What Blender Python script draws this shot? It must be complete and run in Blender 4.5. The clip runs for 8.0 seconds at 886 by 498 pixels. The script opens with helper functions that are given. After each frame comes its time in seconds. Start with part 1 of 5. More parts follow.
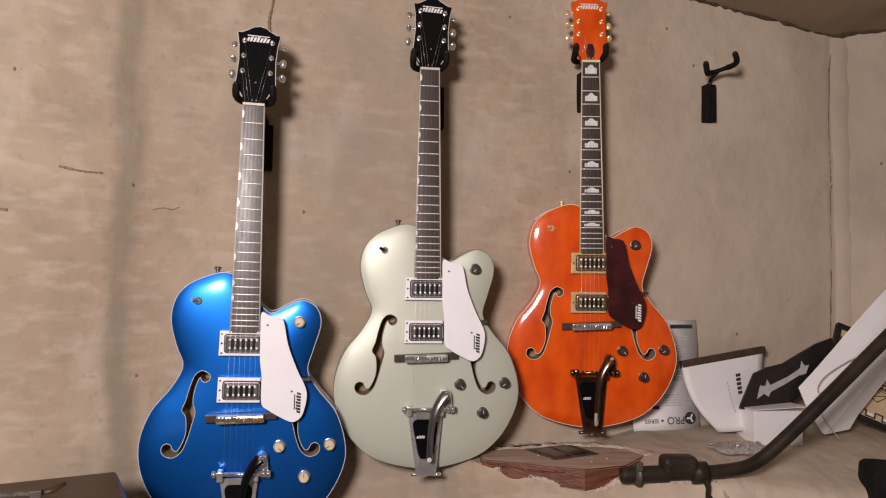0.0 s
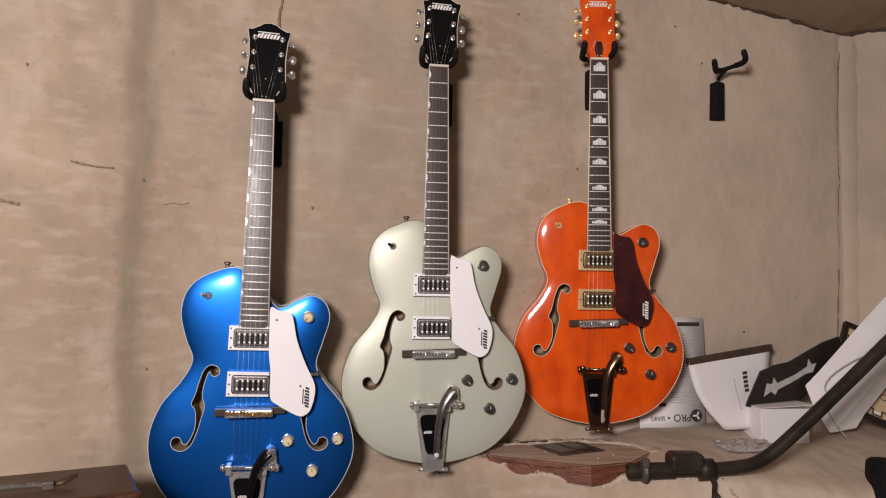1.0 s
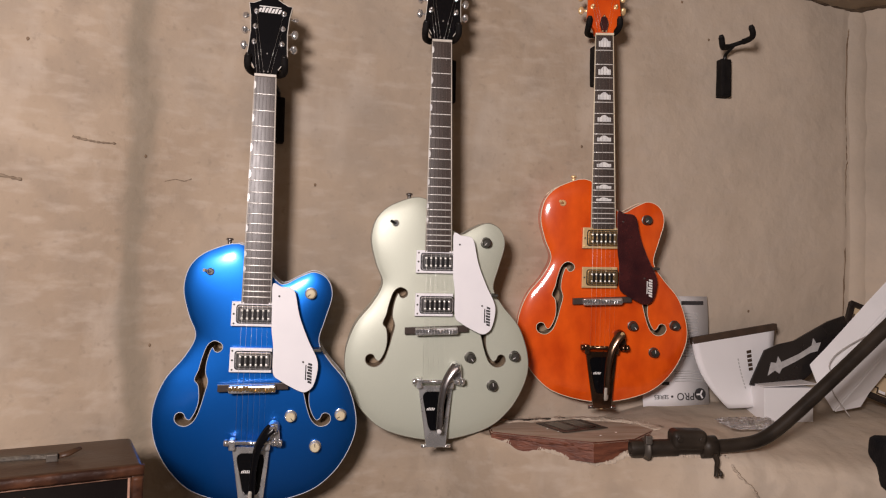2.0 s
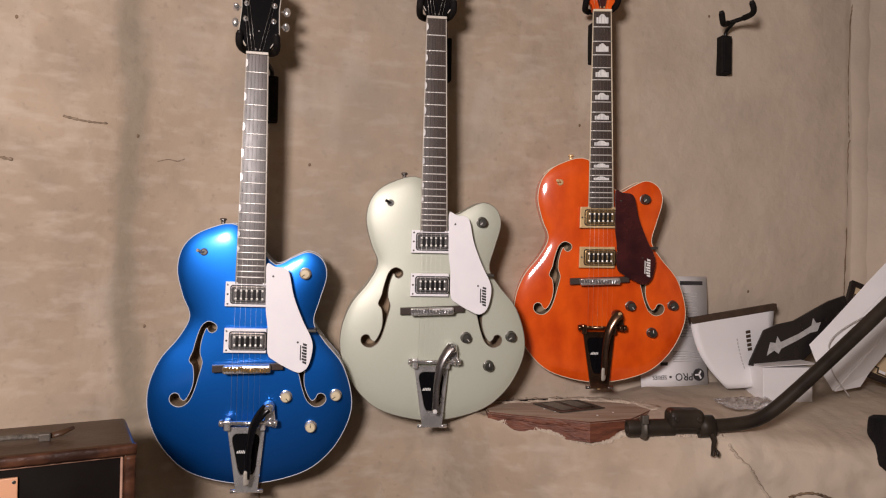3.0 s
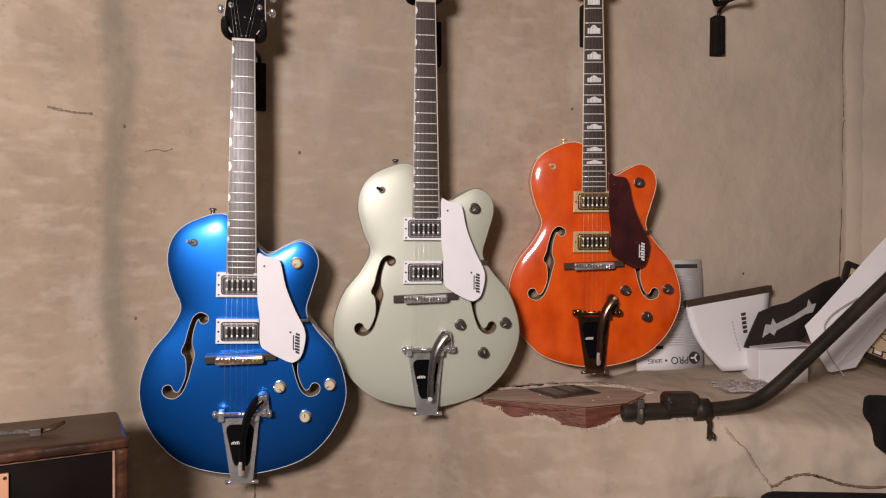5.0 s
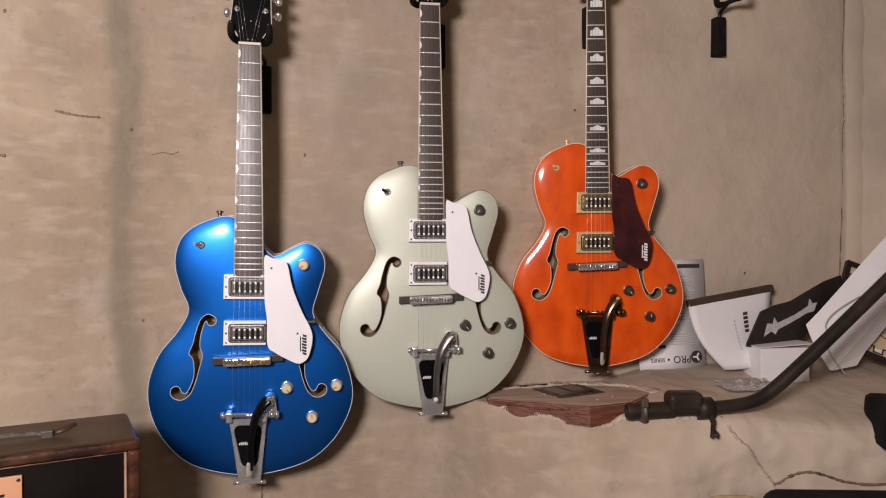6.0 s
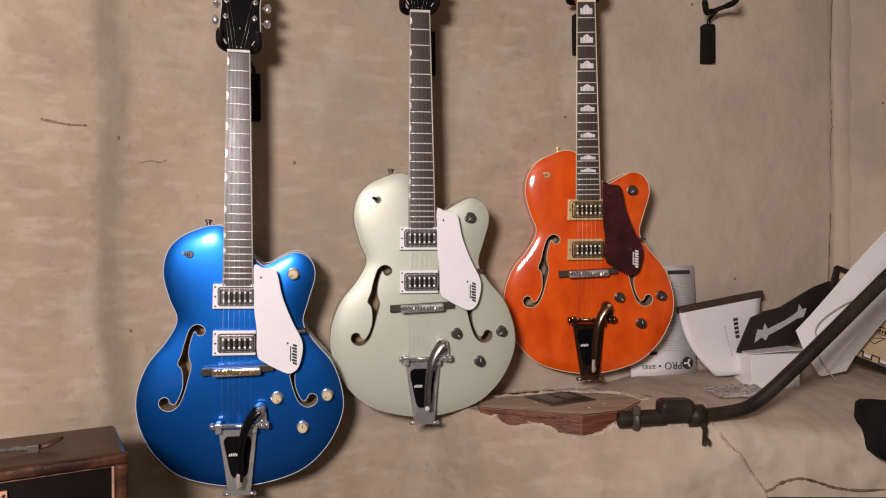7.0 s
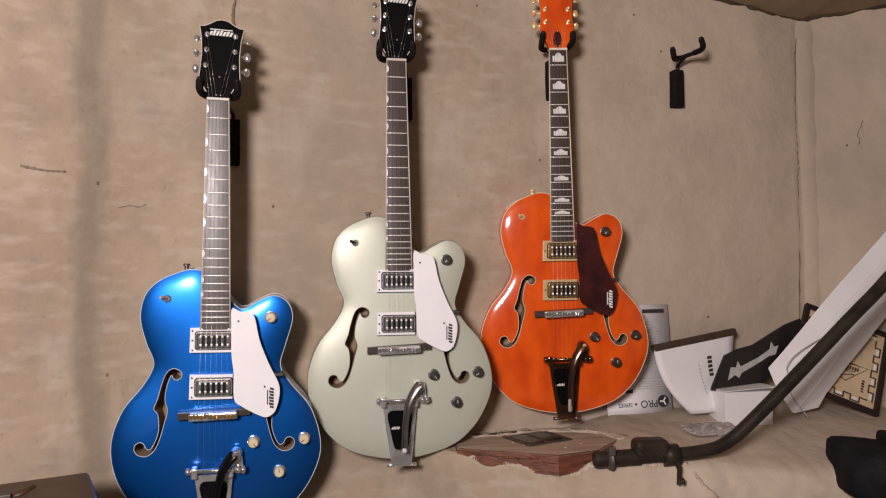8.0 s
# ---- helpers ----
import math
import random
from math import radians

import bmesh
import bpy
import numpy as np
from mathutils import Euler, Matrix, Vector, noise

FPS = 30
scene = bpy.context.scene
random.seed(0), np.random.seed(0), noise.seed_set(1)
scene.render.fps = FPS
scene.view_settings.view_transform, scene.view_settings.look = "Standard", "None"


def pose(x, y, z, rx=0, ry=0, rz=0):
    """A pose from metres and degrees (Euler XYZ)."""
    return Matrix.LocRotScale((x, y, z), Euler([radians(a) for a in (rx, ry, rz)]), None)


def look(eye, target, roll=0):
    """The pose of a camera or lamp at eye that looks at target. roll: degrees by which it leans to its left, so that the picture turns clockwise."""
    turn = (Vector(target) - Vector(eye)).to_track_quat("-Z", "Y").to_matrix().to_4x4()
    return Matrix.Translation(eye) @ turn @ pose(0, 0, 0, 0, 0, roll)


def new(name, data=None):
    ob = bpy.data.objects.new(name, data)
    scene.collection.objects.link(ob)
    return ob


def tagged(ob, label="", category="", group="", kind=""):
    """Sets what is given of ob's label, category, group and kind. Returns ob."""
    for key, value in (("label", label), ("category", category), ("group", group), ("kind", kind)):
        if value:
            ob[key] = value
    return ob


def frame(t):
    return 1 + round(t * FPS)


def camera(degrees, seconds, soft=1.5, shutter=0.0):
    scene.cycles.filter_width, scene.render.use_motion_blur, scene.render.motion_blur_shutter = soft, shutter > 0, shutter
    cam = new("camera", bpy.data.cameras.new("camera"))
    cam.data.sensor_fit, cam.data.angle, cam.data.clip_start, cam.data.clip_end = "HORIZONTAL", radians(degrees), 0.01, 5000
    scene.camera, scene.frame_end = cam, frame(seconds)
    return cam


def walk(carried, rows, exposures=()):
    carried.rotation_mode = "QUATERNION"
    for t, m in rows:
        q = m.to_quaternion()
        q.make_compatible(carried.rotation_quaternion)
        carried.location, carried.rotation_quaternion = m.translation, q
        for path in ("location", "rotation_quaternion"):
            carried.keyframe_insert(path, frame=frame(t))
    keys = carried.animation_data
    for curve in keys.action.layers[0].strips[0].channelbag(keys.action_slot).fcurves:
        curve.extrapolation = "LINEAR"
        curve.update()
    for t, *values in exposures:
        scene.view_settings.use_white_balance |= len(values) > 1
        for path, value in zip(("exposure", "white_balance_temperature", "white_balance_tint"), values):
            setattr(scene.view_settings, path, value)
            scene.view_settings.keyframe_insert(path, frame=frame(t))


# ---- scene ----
cam = camera(64.4, 8.0, soft=1.15)
PATH = [
    (0, (-0.053, -0.056, 1.418), (0.022, 1.939, 1.539), 0.7),
    (0.5, (-0.057, -0.058, 1.417), (0.011, 1.937, 1.54), 0.9),
    (1, (-0.059, -0.062, 1.414), (0.001, 1.934, 1.529), 1.0),
    (1.5, (-0.058, -0.06, 1.405), (-0.005, 1.937, 1.502), 1.1),
    (3, (-0.033, -0.044, 1.386), (0.0, 1.955, 1.416), 0.9),
    (3.5, (-0.024, -0.037, 1.381), (0.008, 1.963, 1.404), 0.8),
    (4, (-0.024, -0.027, 1.384), (0.014, 1.972, 1.388), 0.6),
    (4.5, (-0.022, -0.028, 1.385), (0.016, 1.971, 1.38), 0.2),
    (6, (-0.04, -0.043, 1.394), (0.009, 1.957, 1.38), -0.2),
    (6.5, (-0.048, -0.046, 1.393), (0.006, 1.954, 1.38), -0.3),
    (7, (-0.043, -0.036, 1.405), (0.036, 1.963, 1.399), -0.4),
    (7.5, (-0.031, -0.048, 1.421), (0.073, 1.948, 1.47), -0.4),
    (8, (-0.027, -0.06, 1.426), (0.097, 1.935, 1.511), -0.7),
]
walk(cam, [(t, look(eye, target, roll)) for t, eye, target, roll in PATH])

# ---- world and lights ----
world = bpy.data.worlds.new("basement_dark")
scene.world = world
world.use_nodes = True
world.node_tree.nodes["Background"].inputs[0].default_value = (1.0, 0.86, 0.72, 1)
world.node_tree.nodes["Background"].inputs[1].default_value = 0.003


def bulb(name, place, watts, size, colour):
    data = bpy.data.lights.new(name, "POINT")
    data.energy, data.shadow_soft_size, data.color = watts, size, colour
    ob = new(name, data)
    ob.location = place
    return ob


bulb("hanging_bulb", (-0.48, -0.60, 1.79), 174, 0.16, (1.0, 0.885, 0.87))
scene.view_settings.exposure = 0.0


# ---- materials ----
def mat(name, colour, rough=0.5, metal=0.0, other=None, scale=8.0, bump=0.0, bump_scale=60.0, coat=0.0,
        rough_vary=0.0, detail=6.0, mix_lo=0.35, mix_hi=0.65, stretch=None, spec=None):
    """A principled material whose colour drifts between two tones, with fine relief and uneven gloss."""
    m = bpy.data.materials.new(name)
    m.use_nodes = True
    nt = m.node_tree
    p = nt.nodes["Principled BSDF"]
    p.inputs["Roughness"].default_value = rough
    p.inputs["Metallic"].default_value = metal
    p.inputs["Base Color"].default_value = (*colour, 1)
    p.inputs["Coat Weight"].default_value = coat
    p.inputs["Coat Roughness"].default_value = 0.04
    if spec is not None:
        p.inputs["Specular IOR Level"].default_value = spec
    tc = nt.nodes.new("ShaderNodeTexCoord")
    src = tc.outputs["Object"]
    if stretch:
        mp = nt.nodes.new("ShaderNodeMapping")
        mp.inputs["Scale"].default_value = stretch
        nt.links.new(src, mp.inputs["Vector"])
        src = mp.outputs["Vector"]
    if other or rough_vary:
        n = nt.nodes.new("ShaderNodeTexNoise")
        n.inputs["Scale"].default_value, n.inputs["Detail"].default_value = scale, detail
        nt.links.new(src, n.inputs["Vector"])
        if other:
            r = nt.nodes.new("ShaderNodeMapRange")
            r.inputs[1].default_value, r.inputs[2].default_value = mix_lo, mix_hi
            nt.links.new(n.outputs[0], r.inputs[0])
            mx = nt.nodes.new("ShaderNodeMix")
            mx.data_type = "RGBA"
            mx.inputs["A"].default_value, mx.inputs["B"].default_value = (*colour, 1), (*other, 1)
            nt.links.new(r.outputs[0], mx.inputs["Factor"])
            nt.links.new(mx.outputs["Result"], p.inputs["Base Color"])
        if rough_vary:
            q = nt.nodes.new("ShaderNodeMapRange")
            q.inputs[1].default_value, q.inputs[2].default_value = 0.3, 0.7
            q.inputs[3].default_value, q.inputs[4].default_value = max(rough - rough_vary, 0.02), rough + rough_vary
            nt.links.new(n.outputs[0], q.inputs[0])
            nt.links.new(q.outputs[0], p.inputs["Roughness"])
    if bump:
        b = nt.nodes.new("ShaderNodeBump")
        b.inputs["Strength"].default_value, b.inputs["Distance"].default_value = bump, 0.004
        g = nt.nodes.new("ShaderNodeTexNoise")
        g.inputs["Scale"].default_value, g.inputs["Detail"].default_value = bump_scale, 8
        nt.links.new(src, g.inputs["Vector"])
        nt.links.new(g.outputs[0], b.inputs["Height"])
        nt.links.new(b.outputs[0], p.inputs["Normal"])
    return m


def plaster():
    """Old limewashed parging: mottled, with grey damp patches and one darker uneven run down the bend of the wall."""
    m = mat("old_plaster", (0.430, 0.342, 0.254), 0.85, other=(0.350, 0.272, 0.198), scale=3.5, bump=0.7, bump_scale=38, spec=0.25)
    nt = m.node_tree
    p = nt.nodes["Principled BSDF"]
    base = p.inputs["Base Color"].links[0].from_socket
    tc = nt.nodes.new("ShaderNodeTexCoord")

    def tone(prev, fac, colour):
        mx = nt.nodes.new("ShaderNodeMix")
        mx.data_type = "RGBA"
        nt.links.new(fac, mx.inputs["Factor"])
        nt.links.new(prev, mx.inputs["A"])
        mx.inputs["B"].default_value = (*colour, 1)
        return mx.outputs["Result"]

    def spots(scale, lo, hi, top, detail=8.0, squash=(1, 1, 1)):
        mp = nt.nodes.new("ShaderNodeMapping")
        mp.inputs["Scale"].default_value = squash
        nt.links.new(tc.outputs["Object"], mp.inputs["Vector"])
        n = nt.nodes.new("ShaderNodeTexNoise")
        n.inputs["Scale"].default_value, n.inputs["Detail"].default_value = scale, detail
        nt.links.new(mp.outputs["Vector"], n.inputs["Vector"])
        r = nt.nodes.new("ShaderNodeMapRange")
        r.inputs[1].default_value, r.inputs[2].default_value, r.inputs[4].default_value = lo, hi, top
        nt.links.new(n.outputs[0], r.inputs[0])
        return r.outputs[0]

    c = tone(base, spots(11, 0.48, 0.72, 0.7), (0.292, 0.235, 0.180))
    c = tone(c, spots(6, 0.55, 0.72, 0.5, squash=(1.6, 1.6, 0.6)), (0.53, 0.455, 0.378))
    c = tone(c, spots(60, 0.60, 0.74, 0.5), (0.256, 0.207, 0.156))
    # greyer far half, also lightened in its colour to offset the lamp's fall-off
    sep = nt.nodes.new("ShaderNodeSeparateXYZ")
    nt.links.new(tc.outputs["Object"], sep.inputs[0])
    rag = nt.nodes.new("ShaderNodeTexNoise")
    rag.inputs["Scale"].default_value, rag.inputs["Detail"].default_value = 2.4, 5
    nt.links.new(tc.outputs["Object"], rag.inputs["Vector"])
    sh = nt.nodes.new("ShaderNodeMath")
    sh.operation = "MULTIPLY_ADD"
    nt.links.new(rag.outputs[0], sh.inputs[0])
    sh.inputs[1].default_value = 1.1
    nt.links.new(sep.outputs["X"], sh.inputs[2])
    far_lift = nt.nodes.new("ShaderNodeMapRange")
    far_lift.interpolation_type = "SMOOTHSTEP"
    far_lift.inputs[1].default_value, far_lift.inputs[2].default_value = 0.55, 1.35
    far_lift.inputs[4].default_value = 0.56
    nt.links.new(sh.outputs[0], far_lift.inputs[0])
    c = tone(c, far_lift.outputs[0], (0.640, 0.545, 0.440))
    c = tone(c, spots(24, 0.50, 0.70, 0.45, squash=(0.6, 1, 1.8)), (0.51, 0.432, 0.355))
    c = tone(c, spots(2.6, 0.48, 0.68, 0.55, detail=5.0), (0.30, 0.260, 0.215))
    # darker uneven band down the bend
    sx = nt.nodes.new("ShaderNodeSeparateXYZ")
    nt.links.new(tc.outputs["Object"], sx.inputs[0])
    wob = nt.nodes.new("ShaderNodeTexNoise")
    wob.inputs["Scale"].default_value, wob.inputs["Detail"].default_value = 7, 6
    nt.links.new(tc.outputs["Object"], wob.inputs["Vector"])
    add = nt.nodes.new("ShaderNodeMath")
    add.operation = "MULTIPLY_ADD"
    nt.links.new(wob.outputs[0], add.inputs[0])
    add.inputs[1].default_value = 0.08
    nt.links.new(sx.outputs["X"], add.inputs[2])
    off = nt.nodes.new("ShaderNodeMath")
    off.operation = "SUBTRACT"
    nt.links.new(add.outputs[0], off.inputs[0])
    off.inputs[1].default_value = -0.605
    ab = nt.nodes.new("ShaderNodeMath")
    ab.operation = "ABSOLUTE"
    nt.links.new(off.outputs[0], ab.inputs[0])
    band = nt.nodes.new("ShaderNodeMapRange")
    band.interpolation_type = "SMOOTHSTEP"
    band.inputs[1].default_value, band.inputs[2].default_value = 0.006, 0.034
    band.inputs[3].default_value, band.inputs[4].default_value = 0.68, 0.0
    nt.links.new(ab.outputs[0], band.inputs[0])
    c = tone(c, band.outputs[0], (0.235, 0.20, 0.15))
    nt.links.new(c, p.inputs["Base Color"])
    return m


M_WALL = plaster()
M_CEIL = mat("tan_ceiling_board", (0.33, 0.25, 0.165), 0.75, other=(0.26, 0.195, 0.13), scale=4, bump=0.15, bump_scale=50)
M_CEIL_REAR = mat("unseen_dark_ceiling", (0.15, 0.11, 0.075), 0.85, other=(0.10, 0.075, 0.05), scale=6, bump=0.3)
M_FLOOR = mat("concrete_floor", (0.085, 0.078, 0.068), 0.8, other=(0.06, 0.055, 0.049), scale=3, bump=0.3)
M_SMEAR = mat("old_smear", (0.19, 0.14, 0.095), 0.95, other=(0.27, 0.21, 0.15), scale=60)
# tones for surfaces out of view: pale returns light, dark absorbs it
M_UNSEEN_PALE = mat("unseen_pale_surface", (0.46, 0.38, 0.30), 0.85, other=(0.36, 0.29, 0.22), scale=3.5, bump=0.5, bump_scale=38, spec=0.25)
M_UNSEEN_DARK = mat("unseen_dark_surface", (0.07, 0.062, 0.055), 0.9, other=(0.05, 0.045, 0.04), scale=3, bump=0.4)
M_JOINT = mat("dark_joint_shadow", (0.045, 0.028, 0.016), 0.95, other=(0.09, 0.06, 0.035), scale=40)
M_CRACK = mat("crack_dirt", (0.15, 0.10, 0.06), 0.95, other=(0.24, 0.17, 0.11), scale=40)
M_BLUE = mat("blue_metallic_lacquer", (0.004, 0.112, 0.47), 0.40, 0.90, other=(0.006, 0.130, 0.53), scale=900, coat=0.4, mix_lo=0.3, mix_hi=0.7)
M_BLUE.node_tree.nodes["Principled BSDF"].inputs["Coat Roughness"].default_value = 0.16
M_SILVER = mat("pale_green_silver_lacquer", (0.50, 0.525, 0.435), 0.44, 0.25, other=(0.55, 0.575, 0.48), scale=900, coat=0.5)
M_ORANGE = mat("orange_stained_lacquer", (0.78, 0.105, 0.008), 0.32, 0.0, other=(0.50, 0.042, 0.004), scale=13, coat=1.0, stretch=(1.5, 1, 0.9), mix_lo=0.36, mix_hi=0.80, spec=0.1)
M_ORANGE.node_tree.nodes["Principled BSDF"].inputs["Coat Roughness"].default_value = 0.09
M_BLUE_RIM = mat("blue_guitar_rim", (0.42, 0.44, 0.46), 0.35, 0.3, other=(0.34, 0.37, 0.42), scale=20, coat=0.6)
M_INSIDE = mat("bare_wood_inside", (0.31, 0.23, 0.15), 0.8, other=(0.23, 0.16, 0.10), scale=30)
M_CREAM = mat("cream_binding", (0.74, 0.66, 0.50), 0.35, other=(0.66, 0.57, 0.42), scale=30)
M_WHITEBIND = mat("white_binding", (0.56, 0.59, 0.64), 0.3, other=(0.48, 0.51, 0.56), scale=30)
M_PALEBIND = mat("greyed_white_binding", (0.56, 0.52, 0.46), 0.35, other=(0.48, 0.44, 0.38), scale=30)
M_DARKBIND = mat("dark_binding", (0.26, 0.24, 0.19), 0.4, other=(0.18, 0.165, 0.13), scale=30)
M_BLACKGLOSS = mat("black_lacquer", (0.004, 0.004, 0.005), 0.14, coat=0.0, rough_vary=0.04, scale=20, spec=0.25)
M_BOARD = mat("rosewood_fretboard", (0.056, 0.040, 0.034), 0.36, other=(0.040, 0.029, 0.024), scale=30, stretch=(3, 3, 0.9), bump=0.02, bump_scale=90, rough_vary=0.03, spec=0.45)
M_NECK = mat("maple_neck", (0.32, 0.19, 0.09), 0.3, other=(0.26, 0.15, 0.07), scale=14, coat=0.6)
M_FRET = mat("nickel_fret", (0.86, 0.84, 0.80), 0.32, 0.35, rough_vary=0.06, scale=60)
M_CHROME = mat("chrome", (0.82, 0.82, 0.83), 0.13, 0.88, rough_vary=0.04, scale=30)
M_ALU = mat("polished_aluminium", (0.74, 0.74, 0.74), 0.28, 0.85, rough_vary=0.07, scale=40)
M_GOLD = mat("gold_plate", (0.86, 0.62, 0.32), 0.26, 0.45, rough_vary=0.05, scale=30)
M_OLDGOLD = mat("tarnished_gold", (0.72, 0.50, 0.24), 0.24, 0.9, other=(0.50, 0.33, 0.15), scale=90, rough_vary=0.06)
M_BRONZE = mat("dark_bronze_plate", (0.17, 0.105, 0.07), 0.2, 0.95, rough_vary=0.06, scale=40)
M_DARKCHROME = mat("smoky_chrome", (0.27, 0.25, 0.245), 0.24, 0.92, rough_vary=0.06, scale=40)
M_BLACK = mat("black_plastic", (0.008, 0.007, 0.007), 0.35, rough_vary=0.08, scale=30, spec=0.3)
M_RUBBER = mat("black_foam", (0.008, 0.007, 0.007), 0.75, other=(0.014, 0.012, 0.011), scale=50, bump=0.2, bump_scale=200, spec=0.1)
M_PEARL = mat("pearl_inlay", (0.78, 0.77, 0.74), 0.25, other=(0.60, 0.60, 0.60), scale=60, coat=0.4)
M_HORN = mat("worn_horn_plastic", (0.50, 0.47, 0.42), 0.4, other=(0.38, 0.35, 0.30), scale=60)
M_WHITEGUARD = mat("silver_white_guard", (0.88, 0.87, 0.89), 0.30, other=(0.82, 0.81, 0.84), scale=9, coat=0.3)
M_TORTOISE = mat("tortoise_guard", (0.060, 0.014, 0.014), 0.2, other=(0.030, 0.008, 0.010), scale=22, coat=0.8)
M_CREAMKNOB = mat("aged_cream_plastic", (0.66, 0.58, 0.40), 0.35, other=(0.60, 0.51, 0.34), scale=60)
M_DARKKNOB = mat("dark_nickel", (0.10, 0.096, 0.086), 0.36, 0.8, rough_vary=0.1, scale=60)
M_STRING = mat("steel_string", (0.62, 0.60, 0.56), 0.3, 0.85)
M_PAPER = mat("white_paper", (0.79, 0.78, 0.79), 0.7, other=(0.74, 0.73, 0.735), scale=5, bump=0.05)
M_GREYINK = mat("grey_print", (0.40, 0.39, 0.39), 0.8, other=(0.5, 0.49, 0.48), scale=90)
M_INK = mat("black_print", (0.03, 0.028, 0.03), 0.6)
M_CARTON = mat("white_card", (0.79, 0.78, 0.79), 0.55, other=(0.73, 0.72, 0.725), scale=6, bump=0.04)
M_DARKPIPE = mat("dark_painted_steel", (0.018, 0.014, 0.011), 0.40, 0.0, other=(0.036, 0.027, 0.020), scale=18, rough_vary=0.12, bump=0.06, bump_scale=90, spec=0.2)
M_ZINC = mat("dull_zinc", (0.12, 0.105, 0.09), 0.5, 0.5, other=(0.07, 0.06, 0.05), scale=40, rough_vary=0.1)
M_REDWOOD = mat("red_stained_timber", (0.20, 0.068, 0.036), 0.55, other=(0.075, 0.022, 0.012), scale=10, stretch=(1.2, 6, 12), bump=0.5, bump_scale=30, mix_lo=0.3, mix_hi=0.7)
M_TANWOOD = mat("dusty_timber_top", (0.46, 0.38, 0.30), 0.85, other=(0.34, 0.25, 0.18), scale=9, stretch=(1, 5, 5), bump=0.3, bump_scale=40)
M_CRUMB = mat("crumbly_plaster", (0.52, 0.44, 0.355), 0.95, other=(0.42, 0.345, 0.27), scale=30, bump=0.9, bump_scale=80)
M_LEATHER = mat("worn_brown_covering", (0.036, 0.018, 0.010), 0.36, other=(0.064, 0.034, 0.019), scale=12, bump=0.12, bump_scale=140, rough_vary=0.08, spec=0.22)
M_WORN = mat("worn_wood_edge", (0.100, 0.040, 0.020), 0.45, other=(0.026, 0.011, 0.007), scale=30, bump=0.45, bump_scale=110, stretch=(0.5, 1, 0.8), mix_lo=0.38, mix_hi=0.6, spec=0.18)
M_GRILLE = mat("black_grille_cloth", (0.007, 0.005, 0.005), 0.5, other=(0.011, 0.009, 0.008), scale=9, bump=0.05, bump_scale=300, spec=0.04)
M_PIPING = mat("faded_pink_piping", (0.40, 0.24, 0.17), 0.5, other=(0.26, 0.14, 0.1), scale=40)
M_COPPER = mat("copper_tone_panel", (0.62, 0.33, 0.19), 0.45, other=(0.55, 0.28, 0.16), scale=8, rough_vary=0.1)
M_STRAP = mat("grey_braided_strap", (0.11, 0.095, 0.075), 0.6, other=(0.05, 0.042, 0.034), scale=120, bump=0.6, bump_scale=300)
M_FRAME = mat("dark_brown_frame", (0.010, 0.006, 0.005), 0.5, other=(0.016, 0.009, 0.007), scale=30)
M_CARD = mat("dark_glossy_card", (0.012, 0.010, 0.010), 0.3, other=(0.022, 0.019, 0.018), scale=5, rough_vary=0.12, bump=0.06, bump_scale=25)
M_TAN = mat("tan_print", (0.62, 0.49, 0.31), 0.6, other=(0.55, 0.42, 0.26), scale=14)
M_BROWNINK = mat("brown_print", (0.07, 0.042, 0.026), 0.6, other=(0.045, 0.028, 0.018), scale=30)
M_CLOTH = mat("black_nylon", (0.010, 0.010, 0.012), 0.7, other=(0.020, 0.019, 0.021), scale=20, bump=0.4, bump_scale=160, spec=0.06)
M_PINK = mat("dull_pink_piping", (0.36, 0.18, 0.17), 0.6)
M_WIRE = mat("grey_wire", (0.42, 0.40, 0.38), 0.5)
M_CORD = mat("pale_cord", (0.52, 0.43, 0.28), 0.85, other=(0.40, 0.32, 0.2), scale=60)
M_FILM = mat("clear_film", (0.85, 0.84, 0.85), 0.2)
M_FILM.node_tree.nodes["Principled BSDF"].inputs["Transmission Weight"].default_value = 0.92
M_FILM.node_tree.nodes["Principled BSDF"].inputs["IOR"].default_value = 1.12
M_LOGO = mat("pale_silver_lettering", (0.72, 0.71, 0.69), 0.35)


# ---- mesh helpers ----
def part(name, bm, material, parent=None, label="", smooth=False):
    me = bpy.data.meshes.new(name)
    if smooth:
        for f in bm.faces:
            f.smooth = True
    bm.to_mesh(me)
    bm.free()
    for m in (material if isinstance(material, (list, tuple)) else [material]):
        me.materials.append(m)
    ob = new(name, me)
    if parent:
        ob.parent = parent
    if label:
        ob["label"] = label
    return ob


def thing(name, m, label, category, group="", kind=""):
    ob = new(name)
    ob.empty_display_size = 0.02
    ob.matrix_world = m
    return tagged(ob, label, category, group, kind)


def box(bm, lo, hi, bevel=0.0, seg=2, m=None):
    c = [(a + b) / 2 for a, b in zip(lo, hi)]
    s = [abs(b - a) for a, b in zip(lo, hi)]
    mm = Matrix.Translation(c) @ Matrix.Diagonal((*s, 1))
    r = bmesh.ops.create_cube(bm, size=1, matrix=(m @ mm) if m else mm)
    if bevel:
        edges = list({e for v in r["verts"] for e in v.link_edges})
        bmesh.ops.bevel(bm, geom=edges, offset=bevel, segments=seg, affect="EDGES", profile=0.5)
    return bm


